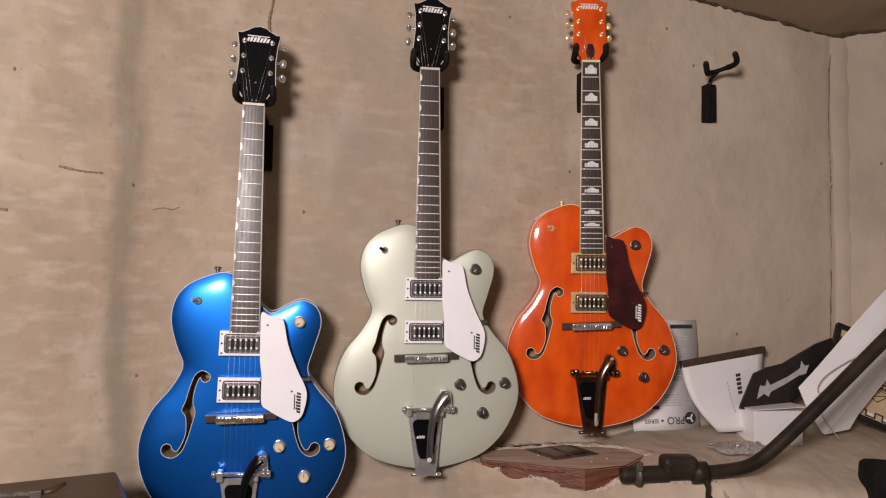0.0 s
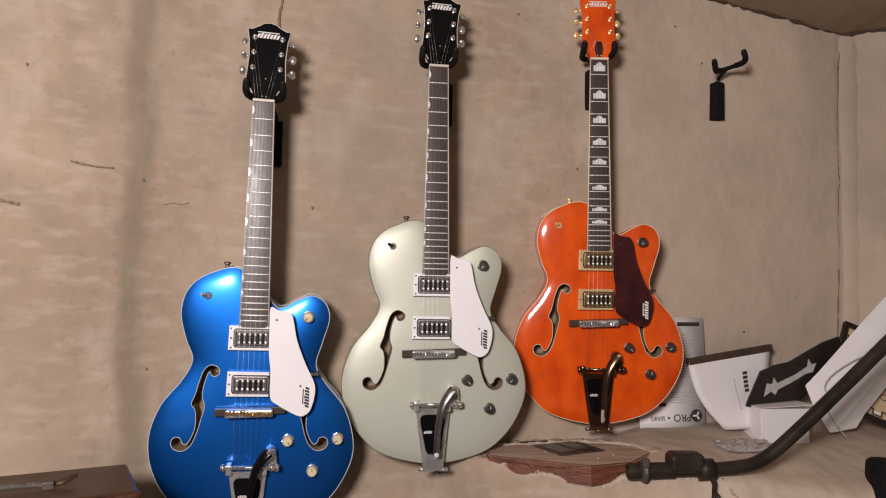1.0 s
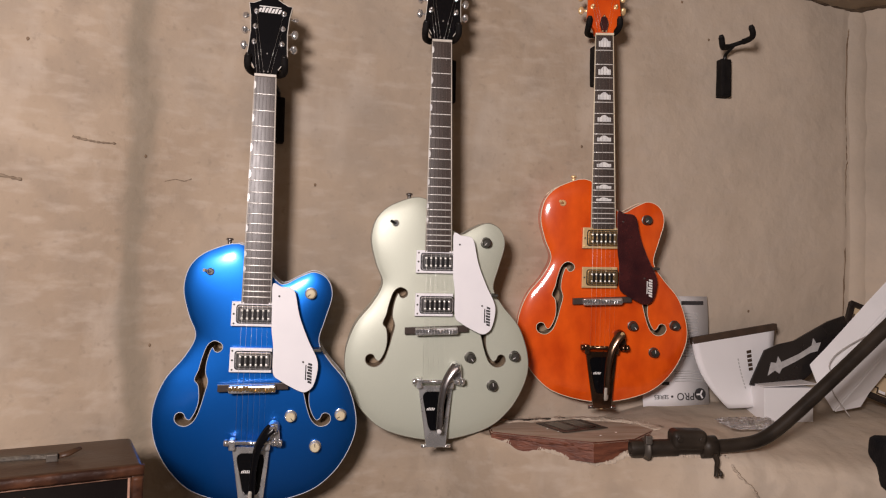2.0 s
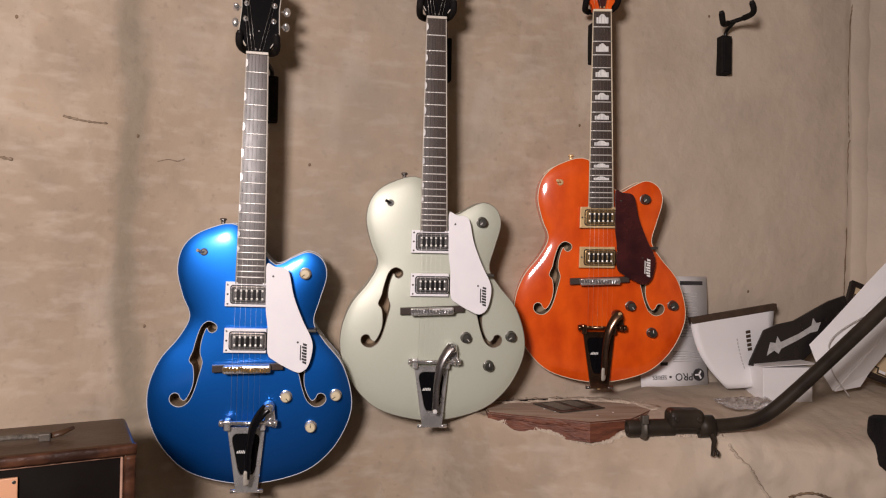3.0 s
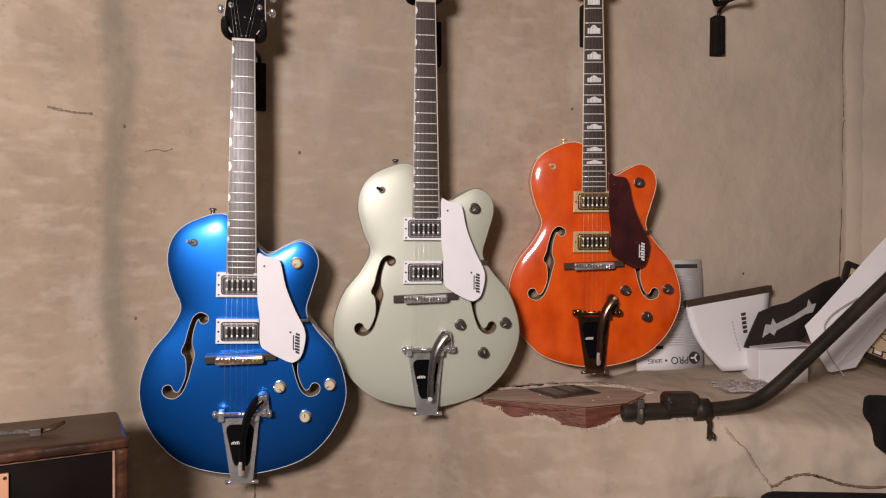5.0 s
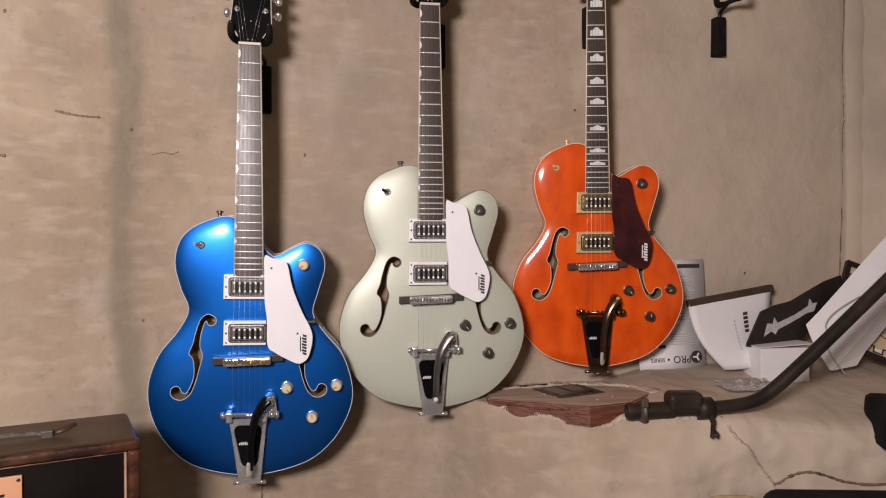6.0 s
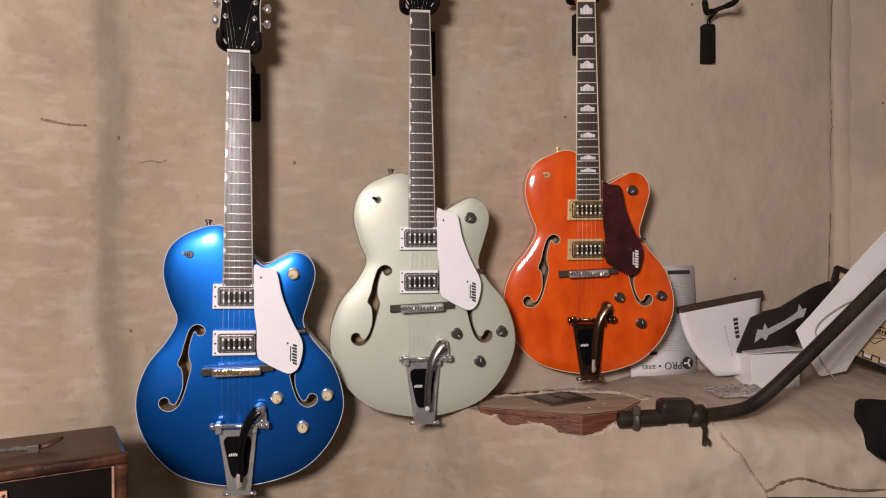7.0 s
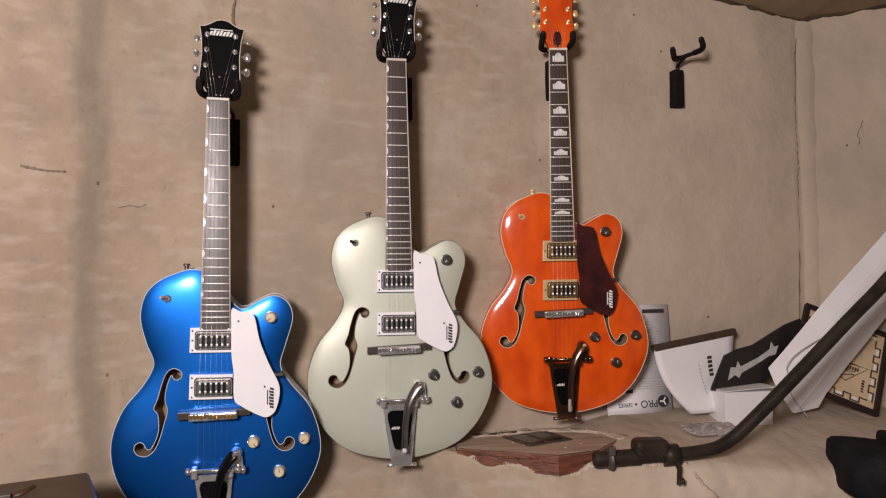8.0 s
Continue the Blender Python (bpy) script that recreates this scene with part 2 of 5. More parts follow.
def tube(bm, pts, r, sides=8, closed=False, caps=True, flat=1.0):
    """A round bar along pts; r may be one radius or one for each point."""
    pts = [Vector(p) for p in pts]
    n = len(pts)
    rings = []
    ref = None
    for i, p in enumerate(pts):
        a = pts[i - 1] if (i or closed) else p
        b = pts[(i + 1) % n] if (i < n - 1 or closed) else p
        d = (b - a).normalized()
        if ref is None:
            ref = d.orthogonal().normalized()
        ref = (ref - d * ref.dot(d)).normalized()
        w = d.cross(ref)
        rr = r[i] if isinstance(r, (list, tuple)) else r
        rings.append([bm.verts.new(p + rr * (math.cos(k * math.tau / sides) * ref + flat * math.sin(k * math.tau / sides) * w)) for k in range(sides)])
    for i in range(n if closed else n - 1):
        A, B = rings[i], rings[(i + 1) % n]
        for k in range(sides):
            bm.faces.new((A[k], A[(k + 1) % sides], B[(k + 1) % sides], B[k])).smooth = True
    if caps and not closed:
        bm.faces.new(rings[0][::-1])
        bm.faces.new(rings[-1])
    bm.normal_update()
    return bm


def curve(ctrl, per=8, closed=False):
    """Catmull-Rom through ctrl."""
    c = [Vector(p) for p in ctrl]
    n = len(c)
    out = []
    for i in range(n if closed else n - 1):
        p0 = c[i - 1] if (i or closed) else c[0]
        p1, p2 = c[i], c[(i + 1) % n]
        p3 = c[(i + 2) % n] if (closed or i + 2 < n) else c[-1]
        for k in range(per):
            t = k / per
            out.append(0.5 * (2 * p1 + (p2 - p0) * t + (2 * p0 - 5 * p1 + 4 * p2 - p3) * t * t + (3 * p1 - p0 - 3 * p2 + p3) * t ** 3))
    if not closed:
        out.append(c[-1])
    return out


def slab(bm, loop, y0, y1, bevel=0.0, m=None):
    """A plate: the closed loop of (x, z) between the depths y0 (front) and y1."""
    a = [bm.verts.new((p[0], y0, p[1])) for p in loop]
    b = [bm.verts.new((p[0], y1, p[1])) for p in loop]
    n = len(loop)
    front = bm.faces.new(a)
    bm.faces.new(b[::-1])
    for i in range(n):
        bm.faces.new((a[i], b[i], b[(i + 1) % n], a[(i + 1) % n]))
    if m:
        bmesh.ops.transform(bm, matrix=m, verts=a + b)
    bmesh.ops.recalc_face_normals(bm, faces=bm.faces)
    if bevel:
        bmesh.ops.bevel(bm, geom=list(front.edges), offset=bevel, segments=2, affect="EDGES", profile=0.5)
    return bm


def disc(bm, x, z, y0, y1, r, r2=None, sides=20, dome=0.0):
    """A turned knob or stud on the axis through (x, z), from y0 (back) to y1 (front)."""
    r2 = r if r2 is None else r2
    prof = [(r, y0), (r, y0 + (y1 - y0) * 0.45), (r2, y0 + (y1 - y0) * 0.85), (r2 * 0.8, y1), (0.0, y1 - dome)]
    rings = []
    for rr, y in prof:
        if rr == 0:
            rings.append([bm.verts.new((x, y, z))])
        else:
            rings.append([bm.verts.new((x + rr * math.cos(k * math.tau / sides), y, z + rr * math.sin(k * math.tau / sides))) for k in range(sides)])
    for A, B in zip(rings, rings[1:]):
        for k in range(sides):
            q = (A[k], A[(k + 1) % sides], B[(k + 1) % sides], B[k]) if len(B) > 1 else (A[k], A[(k + 1) % sides], B[0])
            bm.faces.new(q)
    bmesh.ops.recalc_face_normals(bm, faces=bm.faces)
    return bm


def wordbars(bm, x0, z0, n, w, h, y0, y1, slant=0.15, gap=0.35, vertical=False):
    """A row of n plain slanted bars in place of a word that isn't to be lettered."""
    step = w / n
    for i in range(n):
        a = i * step
        b = a + step * (1 - gap)
        k = (0.8, 1.0, 0.9, 1.0, 0.85, 0.95)[i % 6]
        q = [(a, 0), (b, 0), (b + slant * h, h * k), (a + slant * h, h * k)]
        q = [((x0 - v, z0 + u) if vertical else (x0 + u, z0 + v)) for u, v in q]
        slab(bm, q, y0, y1)
    return bm


# ---- the shell of the basement ----
KX = [-2.4, -0.68, -0.60, -0.50, -0.306, 0.36, 1.105, 1.125, 1.40, 2.4]
KY = [0.46, 1.36, 1.43, 1.475, 1.530, 1.685, 1.866, 1.866, 1.815, 1.62]


def wall_y(x):
    s = 0.0 if abs(x - 1.13) < 0.03 else 0.02
    return sum(float(np.interp(x + d, KX, KY)) for d in (-2 * s, -s, 0, s, 2 * s)) / 5


def lump(x, z, k=1.0):
    v = Vector((x, 0.0, z))
    return k * (0.010 * noise.noise(v * 2.3) + 0.004 * noise.noise(v * 7.0) + 0.0016 * noise.noise(v * 22.0))


def ledge(x):
    """Ledge: height at its back, reach, height at its lip."""
    reach = float(np.interp(x, [-0.06, 0.0, 0.05, 0.10, 0.15, 0.20, 0.25, 0.30, 0.45, 0.70, 1.10, 1.30], [0.0, 0.03, 0.09, 0.145, 0.178, 0.210, 0.239, 0.275, 0.325, 0.39, 0.52, 0.50]))
    back = float(np.interp(x, [0.38, 0.50, 0.95, 1.13, 1.35], [1.053, 1.080, 1.084, 1.072, 1.052]))
    lip = float(np.interp(x, [0.08, 0.12, 0.20, 0.27, 0.30, 0.345, 0.37, 0.42, 0.55, 0.63, 0.80, 1.10], [1.045, 1.0425, 1.033, 1.020, 1.014, 1.018, 1.031, 1.034, 1.036, 1.026, 1.012, 0.985]))
    return back, reach, lip


def face_y(x, z):
    """The wall's own face, above the ledge or below its lip."""
    back, reach, lip = ledge(x)
    if z >= back:
        return wall_y(x) + lump(x, z)
    d = max(lip - z, 0.0)
    k = min(reach / 0.25, 1.0)
    roll = reach * (1 - 0.10 * math.exp(-d / 0.02))
    return wall_y(x) - roll - k * ((0.16 - 0.85 * min(max(x - 0.45, 0.0), 0.4)) * d) + lump(x, z, 1.0 + 2.4 * k) + k * (0.0035 * noise.noise(Vector((x, 5.0, z)) * 16) + 0.0016 * noise.noise(Vector((x, 7.0, z)) * 48))


def build_wall():
    xs = sorted(set([round(v, 4) for v in np.linspace(-2.4, -1.0, 24)] + [round(v, 4) for v in np.linspace(-1.0, 1.5, 300)] + [round(v, 4) for v in np.linspace(1.5, 2.4, 16)]))
    cols = []
    for x in xs:
        back, reach, lip = ledge(x)
        prof = [(face_y(x, z), z) for z in np.linspace(2.36, back + 0.012, 120)]
        yb, yl = face_y(x, back + 0.012), face_y(x, lip - 0.012)
        for k in range(26):
            u = k / 25
            v = Vector((x, yb + (yl - yb) * u, 0.4))
            bumpy = (0.006 * noise.noise(v * 9) + 0.0025 * noise.noise(v * 30)) * min(reach / 0.1, 1) * min(1, 6 * u)
            drop = back + (lip - back) * u ** 1.4
            prof.append((yb + (yl - yb) * u, drop + bumpy + 0.0035 * noise.noise(Vector((x * 60, u * 6, 1))) * min(reach / 0.1, 1) * u ** 4 - 0.010 * max(0, (u - 0.9) * 10) ** 2))
        prof += [(face_y(x, z), z) for z in np.linspace(lip - 0.014, 0.72, 50)]
        prof += [(face_y(x, z), z) for z in np.linspace(0.68, -0.05, 8)]
        cols.append([(x, y, z) for y, z in prof])
    rows = len(cols[0])
    verts = [v for c in cols for v in c]
    faces = [(i * rows + j, i * rows + j + 1, (i + 1) * rows + j + 1, (i + 1) * rows + j) for i in range(len(cols) - 1) for j in range(rows - 1)]
    # thickness behind
    n = len(verts)
    verts += [(x, wall_y(x) + 0.35, z) for x in xs for z in (2.36, -0.05)]
    for i in range(len(xs) - 1):
        a, b = n + 2 * i, n + 2 * (i + 1)
        faces += [(a, b, b + 1, a + 1), (i * rows, (i + 1) * rows, b, a)]
    me = bpy.data.meshes.new("wall_back")
    me.from_pydata(verts, [], faces)
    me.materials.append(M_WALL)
    for p in me.polygons:
        p.use_smooth = True
    return tagged(new("wall_back", me), "rough limewashed basement wall with a ledge and a bend", "wall", kind="structure")


wall_back = build_wall()


def plain(name, lo, hi, material, label, category):
    return tagged(part(name, box(bmesh.new(), lo, hi), material), label, category, kind="structure")


# added surfaces out of view, their tones chosen to steer bounce light
plain("floor", (-3.2, -4.7, -0.15), (3.2, 2.3, -0.05), M_FLOOR, "grey concrete basement floor", "floor")
plain("wall_left", (-2.6, -4.5, -0.05), (-2.4, 0.9, 2.4), M_UNSEEN_DARK, "unseen plain side wall, kept dark to cut bounce light", "wall")
plain("wall_right", (2.4, -4.5, -0.05), (2.6, 2.0, 2.4), M_UNSEEN_PALE, "unseen plain end wall, kept pale to bounce light", "wall")
plain("wall_front", (-2.6, -4.7, -0.05), (2.6, -4.5, 2.4), M_UNSEEN_DARK, "unseen plain wall behind the viewer, kept dark to cut bounce light", "wall")
plain("plinth", (-1.35, 0.55, -0.05), (-0.62, 1.12, 0.684), M_UNSEEN_DARK, "unseen plain dark step added under the amplifier", "plinth")


def build_ceiling():
    xs = list(np.linspace(-2.4, 0.5, 14)) + list(np.linspace(0.55, 1.5, 60)) + [2.0, 2.4]
    verts, faces = [], []
    ys = [-4.6, -2.5, 0.0, 1.0, 1.5, 1.7, 1.78, 1.84, 1.95, 2.25]
    for x in xs:
        for y in ys:
            sag = min(0.13 * abs(x - 1.13), 0.075)
            z = 2.157 + sag + 0.004 * noise.noise(Vector((x * 9, y * 5, 0))) + 0.003 * noise.noise(Vector((x * 26, y * 8, 3)))
            verts.append((x, y, z))
    m = len(ys)
    faces += [(i * m + j, (i + 1) * m + j, (i + 1) * m + j + 1, i * m + j + 1) for i in range(len(xs) - 1) for j in range(m - 1)]
    n = len(verts)
    verts += [(v[0], v[1], 2.40) for v in verts]
    faces += [tuple(n + k for k in f[::-1]) for f in faces]
    me = bpy.data.meshes.new("ceiling")
    me.from_pydata(verts, [], faces)
    me.materials.append(M_CEIL)
    me.materials.append(M_CEIL_REAR)
    # unseen rear of the ceiling, darkened to cut bounce light
    for p in me.polygons:
        p.material_index = 1 if p.center.y < 0.9 else 0
    for p in me.polygons:
        p.use_smooth = True
    tagged(new("ceiling", me), "low tan painted ceiling with a ragged edge", "ceiling", kind="structure")


build_ceiling()


def wall_line(name, ctrl, r, material, lift=0.0, jitter=0.003, seed=1, flat=1.0):
    """A thin uneven line on the wall through (x, z) points: a crack, seam or smear."""
    rnd = random.Random(seed)
    pts = []
    for p in curve([(x, 0, z) for x, z in ctrl], 10):
        x, z = p.x + rnd.uniform(-jitter, jitter), p.z
        pts.append((x, face_y(x, z) - lift, z))
    rr = [r * rnd.uniform(0.5, 1.3) for _ in pts]
    rr[0] = rr[-1] = r * 0.2
    return part(name, tube(bmesh.new(), pts, rr, 6, flat=flat), material, wall_back)


wall_line("corner_crack", [(1.128, 2.152), (1.116, 2.11), (1.110, 2.053), (1.106, 1.90), (1.104, 1.793), (1.108, 1.735)], 0.0020, M_CRACK, jitter=0.001, seed=2)
wall_line("corner_crack", [(1.111, 1.732), (1.105, 1.69), (1.100, 1.50), (1.096, 1.30), (1.095, 1.11)], 0.0019, M_CRACK, jitter=0.001, seed=3)
wall_line("crack", [(1.29, 1.86), (1.275, 1.83), (1.272, 1.79)], 0.0012, M_CRACK, seed=4)
wall_line("crack", [(-0.386, 2.13), (-0.384, 2.07), (-0.391, 2.02), (-0.388, 1.99)], 0.0044, M_CRACK, seed=5, jitter=0.0005)
wall_line("smear", [(-0.748, 1.652), (-0.73, 1.648), (-0.705, 1.645), (-0.680, 1.646)], 0.0024, M_SMEAR, seed=6, jitter=0.001)
wall_line("smear", [(-0.603, 1.580), (-0.585, 1.586), (-0.57, 1.584), (-0.557, 1.590)], 0.0012, M_SMEAR, seed=7, jitter=0.001)
wall_line("smear", [(-0.90, 1.575), (-0.85, 1.566), (-0.818, 1.560)], 0.003, M_SMEAR, seed=8, jitter=0.001)
for k, (x, z) in enumerate(((-0.635, 1.628), (-0.308, 1.593), (0.326, 1.721), (-0.82, 1.83), (0.60, 2.12), (0.68, 2.03), (-0.62, 1.24), (-0.50, 1.33), (0.17, 2.10), (1.24, 1.79), (0.80, 1.315))):
    bm = bmesh.new()
    bmesh.ops.create_icosphere(bm, subdivisions=1, radius=0.0035, matrix=Matrix.Translation((x, face_y(x, z), z)) @ Matrix.Diagonal((1, 0.5, 1.2, 1)))
    part("nail_hole", bm, M_CRACK, wall_back, smooth=True)
wall_line("pale_crack", [(0.581, 1.018), (0.592, 1.000), (0.622, 0.969), (0.647, 0.931), (0.672, 0.897), (0.69, 0.85)], 0.0026, M_CRUMB, lift=0.001, seed=11)
wall_line("crack", [(0.583, 1.018), (0.595, 0.999), (0.625, 0.968), (0.650, 0.930), (0.674, 0.897)], 0.0006, M_CRACK, lift=0.003, seed=15, jitter=0.002)
wall_line("ragged_seam", [(0.672, 0.897), (0.69, 0.903), (0.719, 0.917), (0.748, 0.923), (0.780, 0.915), (0.807, 0.905), (0.839, 0.897), (0.88, 0.893), (1.00, 0.900)], 0.0028, M_CRACK, lift=0.001, seed=12, jitter=0.003)
wall_line("crack", [(-0.398, 0.900), (-0.401, 0.84), (-0.399, 0.78), (-0.402, 0.70)], 0.0022, M_CRACK, seed=14, jitter=0.001)
# plaster strip standing in the bend
bm = bmesh.new()
pts = [(1.144 + 0.003 * math.sin(5 * float(z)), face_y(1.120, float(z)) + 0.0635, float(z)) for z in np.linspace(1.10, 2.172, 60)]
tube(bm, pts, [(0.0705 + 0.0006 * noise.noise(Vector((0, 3, p[2] * 9)))) * min(1.0, 0.93 + (2.172 - p[2]) / 0.6) for p in pts], 64)
part("corner_bead", bm, M_WALL, wall_back, smooth=True)

# ragged joint between wall and ceiling, its dark brown standing in for shadow
rnd = random.Random(31)
pts = []
for x in np.linspace(0.55, 1.45, 60):
    z = 2.157 + min(0.13 * abs(x - 1.13), 0.075) + rnd.uniform(-0.003, 0.003)
    pts.append((x, face_y(x, z) + rnd.uniform(-0.002, 0.002), z))
part("ceiling_joint", tube(bmesh.new(), pts, [0.0075 * rnd.uniform(0.5, 1.3) for _ in pts], 6), M_JOINT, wall_back)


# ---- guitars ----
# outline of the body (x, z) from the bridge, over the upper bout, down and round to the cutaway
OUTLINE = [(-0.026, 0.284), (-0.088, 0.274), (-0.128, 0.243), (-0.141, 0.195), (-0.130, 0.143), (-0.115, 0.100), (-0.135, 0.057), (-0.172, 0.008),
           (-0.192, -0.055), (-0.184, -0.120), (-0.150, -0.180), (-0.095, -0.222), (0.008, -0.242), (0.110, -0.222), (0.168, -0.180), (0.203, -0.120),
           (0.211, -0.065), (0.190, 0.004), (0.150, 0.054), (0.128, 0.092), (0.138, 0.137), (0.151, 0.188), (0.141, 0.221), (0.113, 0.235),
           (0.082, 0.223), (0.056, 0.209), (0.036, 0.217)]
CENTRE = (0.006, -0.03)
F_SLOT = [(-0.080, 0.094), (-0.092, 0.083), (-0.101, 0.056), (-0.106, 0.035), (-0.113, 0.016), (-0.105, 0.004), (-0.103, -0.025), (-0.109, -0.048), (-0.119, -0.064),
          (-0.127, -0.060), (-0.131, -0.052), (-0.139, -0.0495), (-0.147, -0.055), (-0.148, -0.066), (-0.140, -0.075), (-0.125, -0.077), (-0.110, -0.065), (-0.100, -0.041),
          (-0.093, -0.014), (-0.087, 0.012), (-0.092, 0.030), (-0.091, 0.050), (-0.086, 0.070), (-0.0805, 0.081), (-0.077, 0.0745), (-0.070, 0.0715), (-0.062, 0.077), (-0.0615, 0.086), (-0.069, 0.0925)]
F_SLOT = [(x, z - 0.003) for x, z in F_SLOT]
GUARD = [(0.0335, 0.211), (0.050, 0.206), (0.068, 0.204), (0.078, 0.193), (0.088, 0.148), (0.107, 0.100), (0.125, 0.064), (0.128, 0.040), (0.121, 0.009),
         (0.110, -0.003), (0.098, -0.005), (0.076, 0.005), (0.054, 0.018), (0.040, 0.033), (0.0385, 0.085), (0.034, 0.12), (0.033, 0.17)]
LOOP = [(p.x, p.z) for p in curve([(x, 0, z) for x, z in OUTLINE], 5, closed=True)]
EDGE = np.array([(LOOP[i][0] * (1 - u) + LOOP[(i + 1) % len(LOOP)][0] * u, LOOP[i][1] * (1 - u) + LOOP[(i + 1) % len(LOOP)][1] * u) for i in range(len(LOOP)) for u in (0.0, 0.33, 0.67)])


def top_y(x, z):
    """Depth of the arched top at (x, z): a soft mean of the distances to the rim sets how far it bulges."""
    d = np.hypot(EDGE[:, 0] - x, EDGE[:, 1] - z) + 1e-5
    near = float(np.mean(d ** -4.0) ** -0.25) * 0.62
    least = float(d.min())
    near = min(near, least * 2.0)
    return 0.005 - 0.013 * (1 - math.exp(-(near / 0.055) ** 1.15))


def body_mesh(paint, rim):
    bm = bmesh.new()
    n = len(LOOP)
    steps = [1.0, 0.99, 0.97, 0.94, 0.90, 0.85, 0.78, 0.70, 0.60, 0.50, 0.38, 0.25, 0.12]
    rings = []
    for s in steps:
        flat = [(CENTRE[0] + (x - CENTRE[0]) * s, CENTRE[1] + (z - CENTRE[1]) * s) for x, z in LOOP]
        rings.append([bm.verts.new((x, 0.005 if s == 1.0 else top_y(x, z), z)) for x, z in flat])
    mid = bm.verts.new((CENTRE[0], top_y(*CENTRE), CENTRE[1]))
    back = [[bm.verts.new((CENTRE[0] + (x - CENTRE[0]) * s, y, CENTRE[1] + (z - CENTRE[1]) * s)) for x, z in LOOP] for s, y in ((1.0, 0.064), (0.97, 0.066), (0.6, 0.070))]
    for A, B in [*zip(rings, rings[1:]), (back[0], rings[0]), (back[1], back[0]), (back[2], back[1])]:
        for i in range(n):
            f = bm.faces.new((A[i], A[(i + 1) % n], B[(i + 1) % n], B[i]))
            f.smooth = True
            if A is back[0]:
                f.material_index = 2
    for i in range(n):
        bm.faces.new((rings[-1][i], rings[-1][(i + 1) % n], mid)).smooth = True
    bm.faces.new(back[2])
    bmesh.ops.recalc_face_normals(bm, faces=bm.faces)
    for e in bm.edges:
        if len({v.co.y for v in e.verts}) == 1 and abs(e.verts[0].co.y - 0.064) < 1e-6:
            e.smooth = False
    top = set(rings[0])
    for e in bm.edges:
        if e.verts[0] in top and e.verts[1] in top:
            e.smooth = False
    raw = bpy.data.meshes.new("body")
    bm.to_mesh(raw)
    bm.free()
    body = new("body", raw)
    # sound holes cut into the top
    cm = bmesh.new()
    for side in (-1, 1):
        pts = [(p.x, p.z) for p in curve([(x, 0, z) for x, z in F_SLOT], 3, closed=True)]
        slab(cm, [((-x + 0.010) if side > 0 else x, z) for x, z in pts], -0.04, 0.045)
    for f in cm.faces:
        f.material_index = 1
    cme = bpy.data.meshes.new("cut")
    cm.to_mesh(cme)
    cm.free()
    cut = new("cut", cme)
    for me in (raw, cme):
        for m in (paint, M_INSIDE, rim):
            me.materials.append(m)
    mod = body.modifiers.new("holes", "BOOLEAN")
    mod.operation, mod.object, mod.solver = "DIFFERENCE", cut, "EXACT"
    done = bpy.data.meshes.new_from_object(body.evaluated_get(bpy.context.evaluated_depsgraph_get()))
    done.name = "body"
    body.modifiers.clear()
    body.data = done
    bpy.data.objects.remove(cut)
    return body


# the neck is set at a small angle to the top
LEAN_BACK = Matrix.Translation((0, -0.0195, 0.1695)) @ Matrix.Rotation(radians(-2.4), 4, "X") @ Matrix.Translation((0, 0.0195, -0.173))


def fret_z(n):
    return 0.628 * 2 ** (-n / 12)


def neck_x(z):
    """Half width and middle of the fretboard at height z."""
    u = (0.628 - z) / (0.628 - 0.173)
    return 0.0205 + 0.0075 * u, 0.0022 * u


def window_plate(outer, inner, y0, y1, sides=64):
    """A flat cast plate with one round-cornered window."""
    for k in range(3):
        cut = []
        for p, q in zip(inner, inner[1:] + inner[:1]):
            cut += [(p[0] + (q[0] - p[0]) * f, p[1] + (q[1] - p[1]) * f) for f in (0.12, 0.88)]
        inner = cut
    cx, cz = sum(p[0] for p in outer) / 4, sum(p[1] for p in inner) / len(inner)

    def edge(loop, t, grow=0.0):
        dx, dz = math.cos(t), math.sin(t)
        far = 0.0
        for p, q in zip(loop, loop[1:] + loop[:1]):
            ex, ez = q[0] - p[0], q[1] - p[1]
            den = dx * ez - dz * ex
            if abs(den) > 1e-9:
                r = ((p[0] - cx) * ez - (p[1] - cz) * ex) / den
                u = ((p[0] - cx) * dz - (p[1] - cz) * dx) / den
                if r > 0 and -1e-6 <= u <= 1 + 1e-6:
                    far = max(far, r)
        return cx + dx * (far + grow), cz + dz * (far + grow)

    ts = sorted([k * math.tau / sides for k in range(sides)] + [math.atan2(z - cz, x - cx) % math.tau for x, z in outer])
    bm = bmesh.new()
    rows = [(outer, 0, y1), (outer, 0, y0 + 0.0012), (outer, -0.0012, y0), (inner, 0.0012, y0), (inner, 0, y0 + 0.0012), (inner, 0, y1)]
    rings = [[bm.verts.new((x, y, z)) for x, z in (edge(loop, t, gr) for t in ts)] for loop, gr, y in rows]
    n = len(ts)
    for A, B in zip(rings, rings[1:] + rings[:1]):
        for k in range(n):
            bm.faces.new((A[k], A[(k + 1) % n], B[(k + 1) % n], B[k]))
    bmesh.ops.recalc_face_normals(bm, faces=bm.faces)
    return bm


def rounded(x, z, a, b, r):
    """A round-cornered rectangle of half sizes a and b about (x, z)."""
    return [(x + sx * (a - r) + r * math.cos(k), z + sz * (b - r) + r * math.sin(k))
            for sx, sz, k0 in ((1, 1, 0.0), (-1, 1, 0.5), (-1, -1, 1.0), (1, -1, 1.5)) for k in (math.pi * (k0 + u / 8) for u in range(5))]


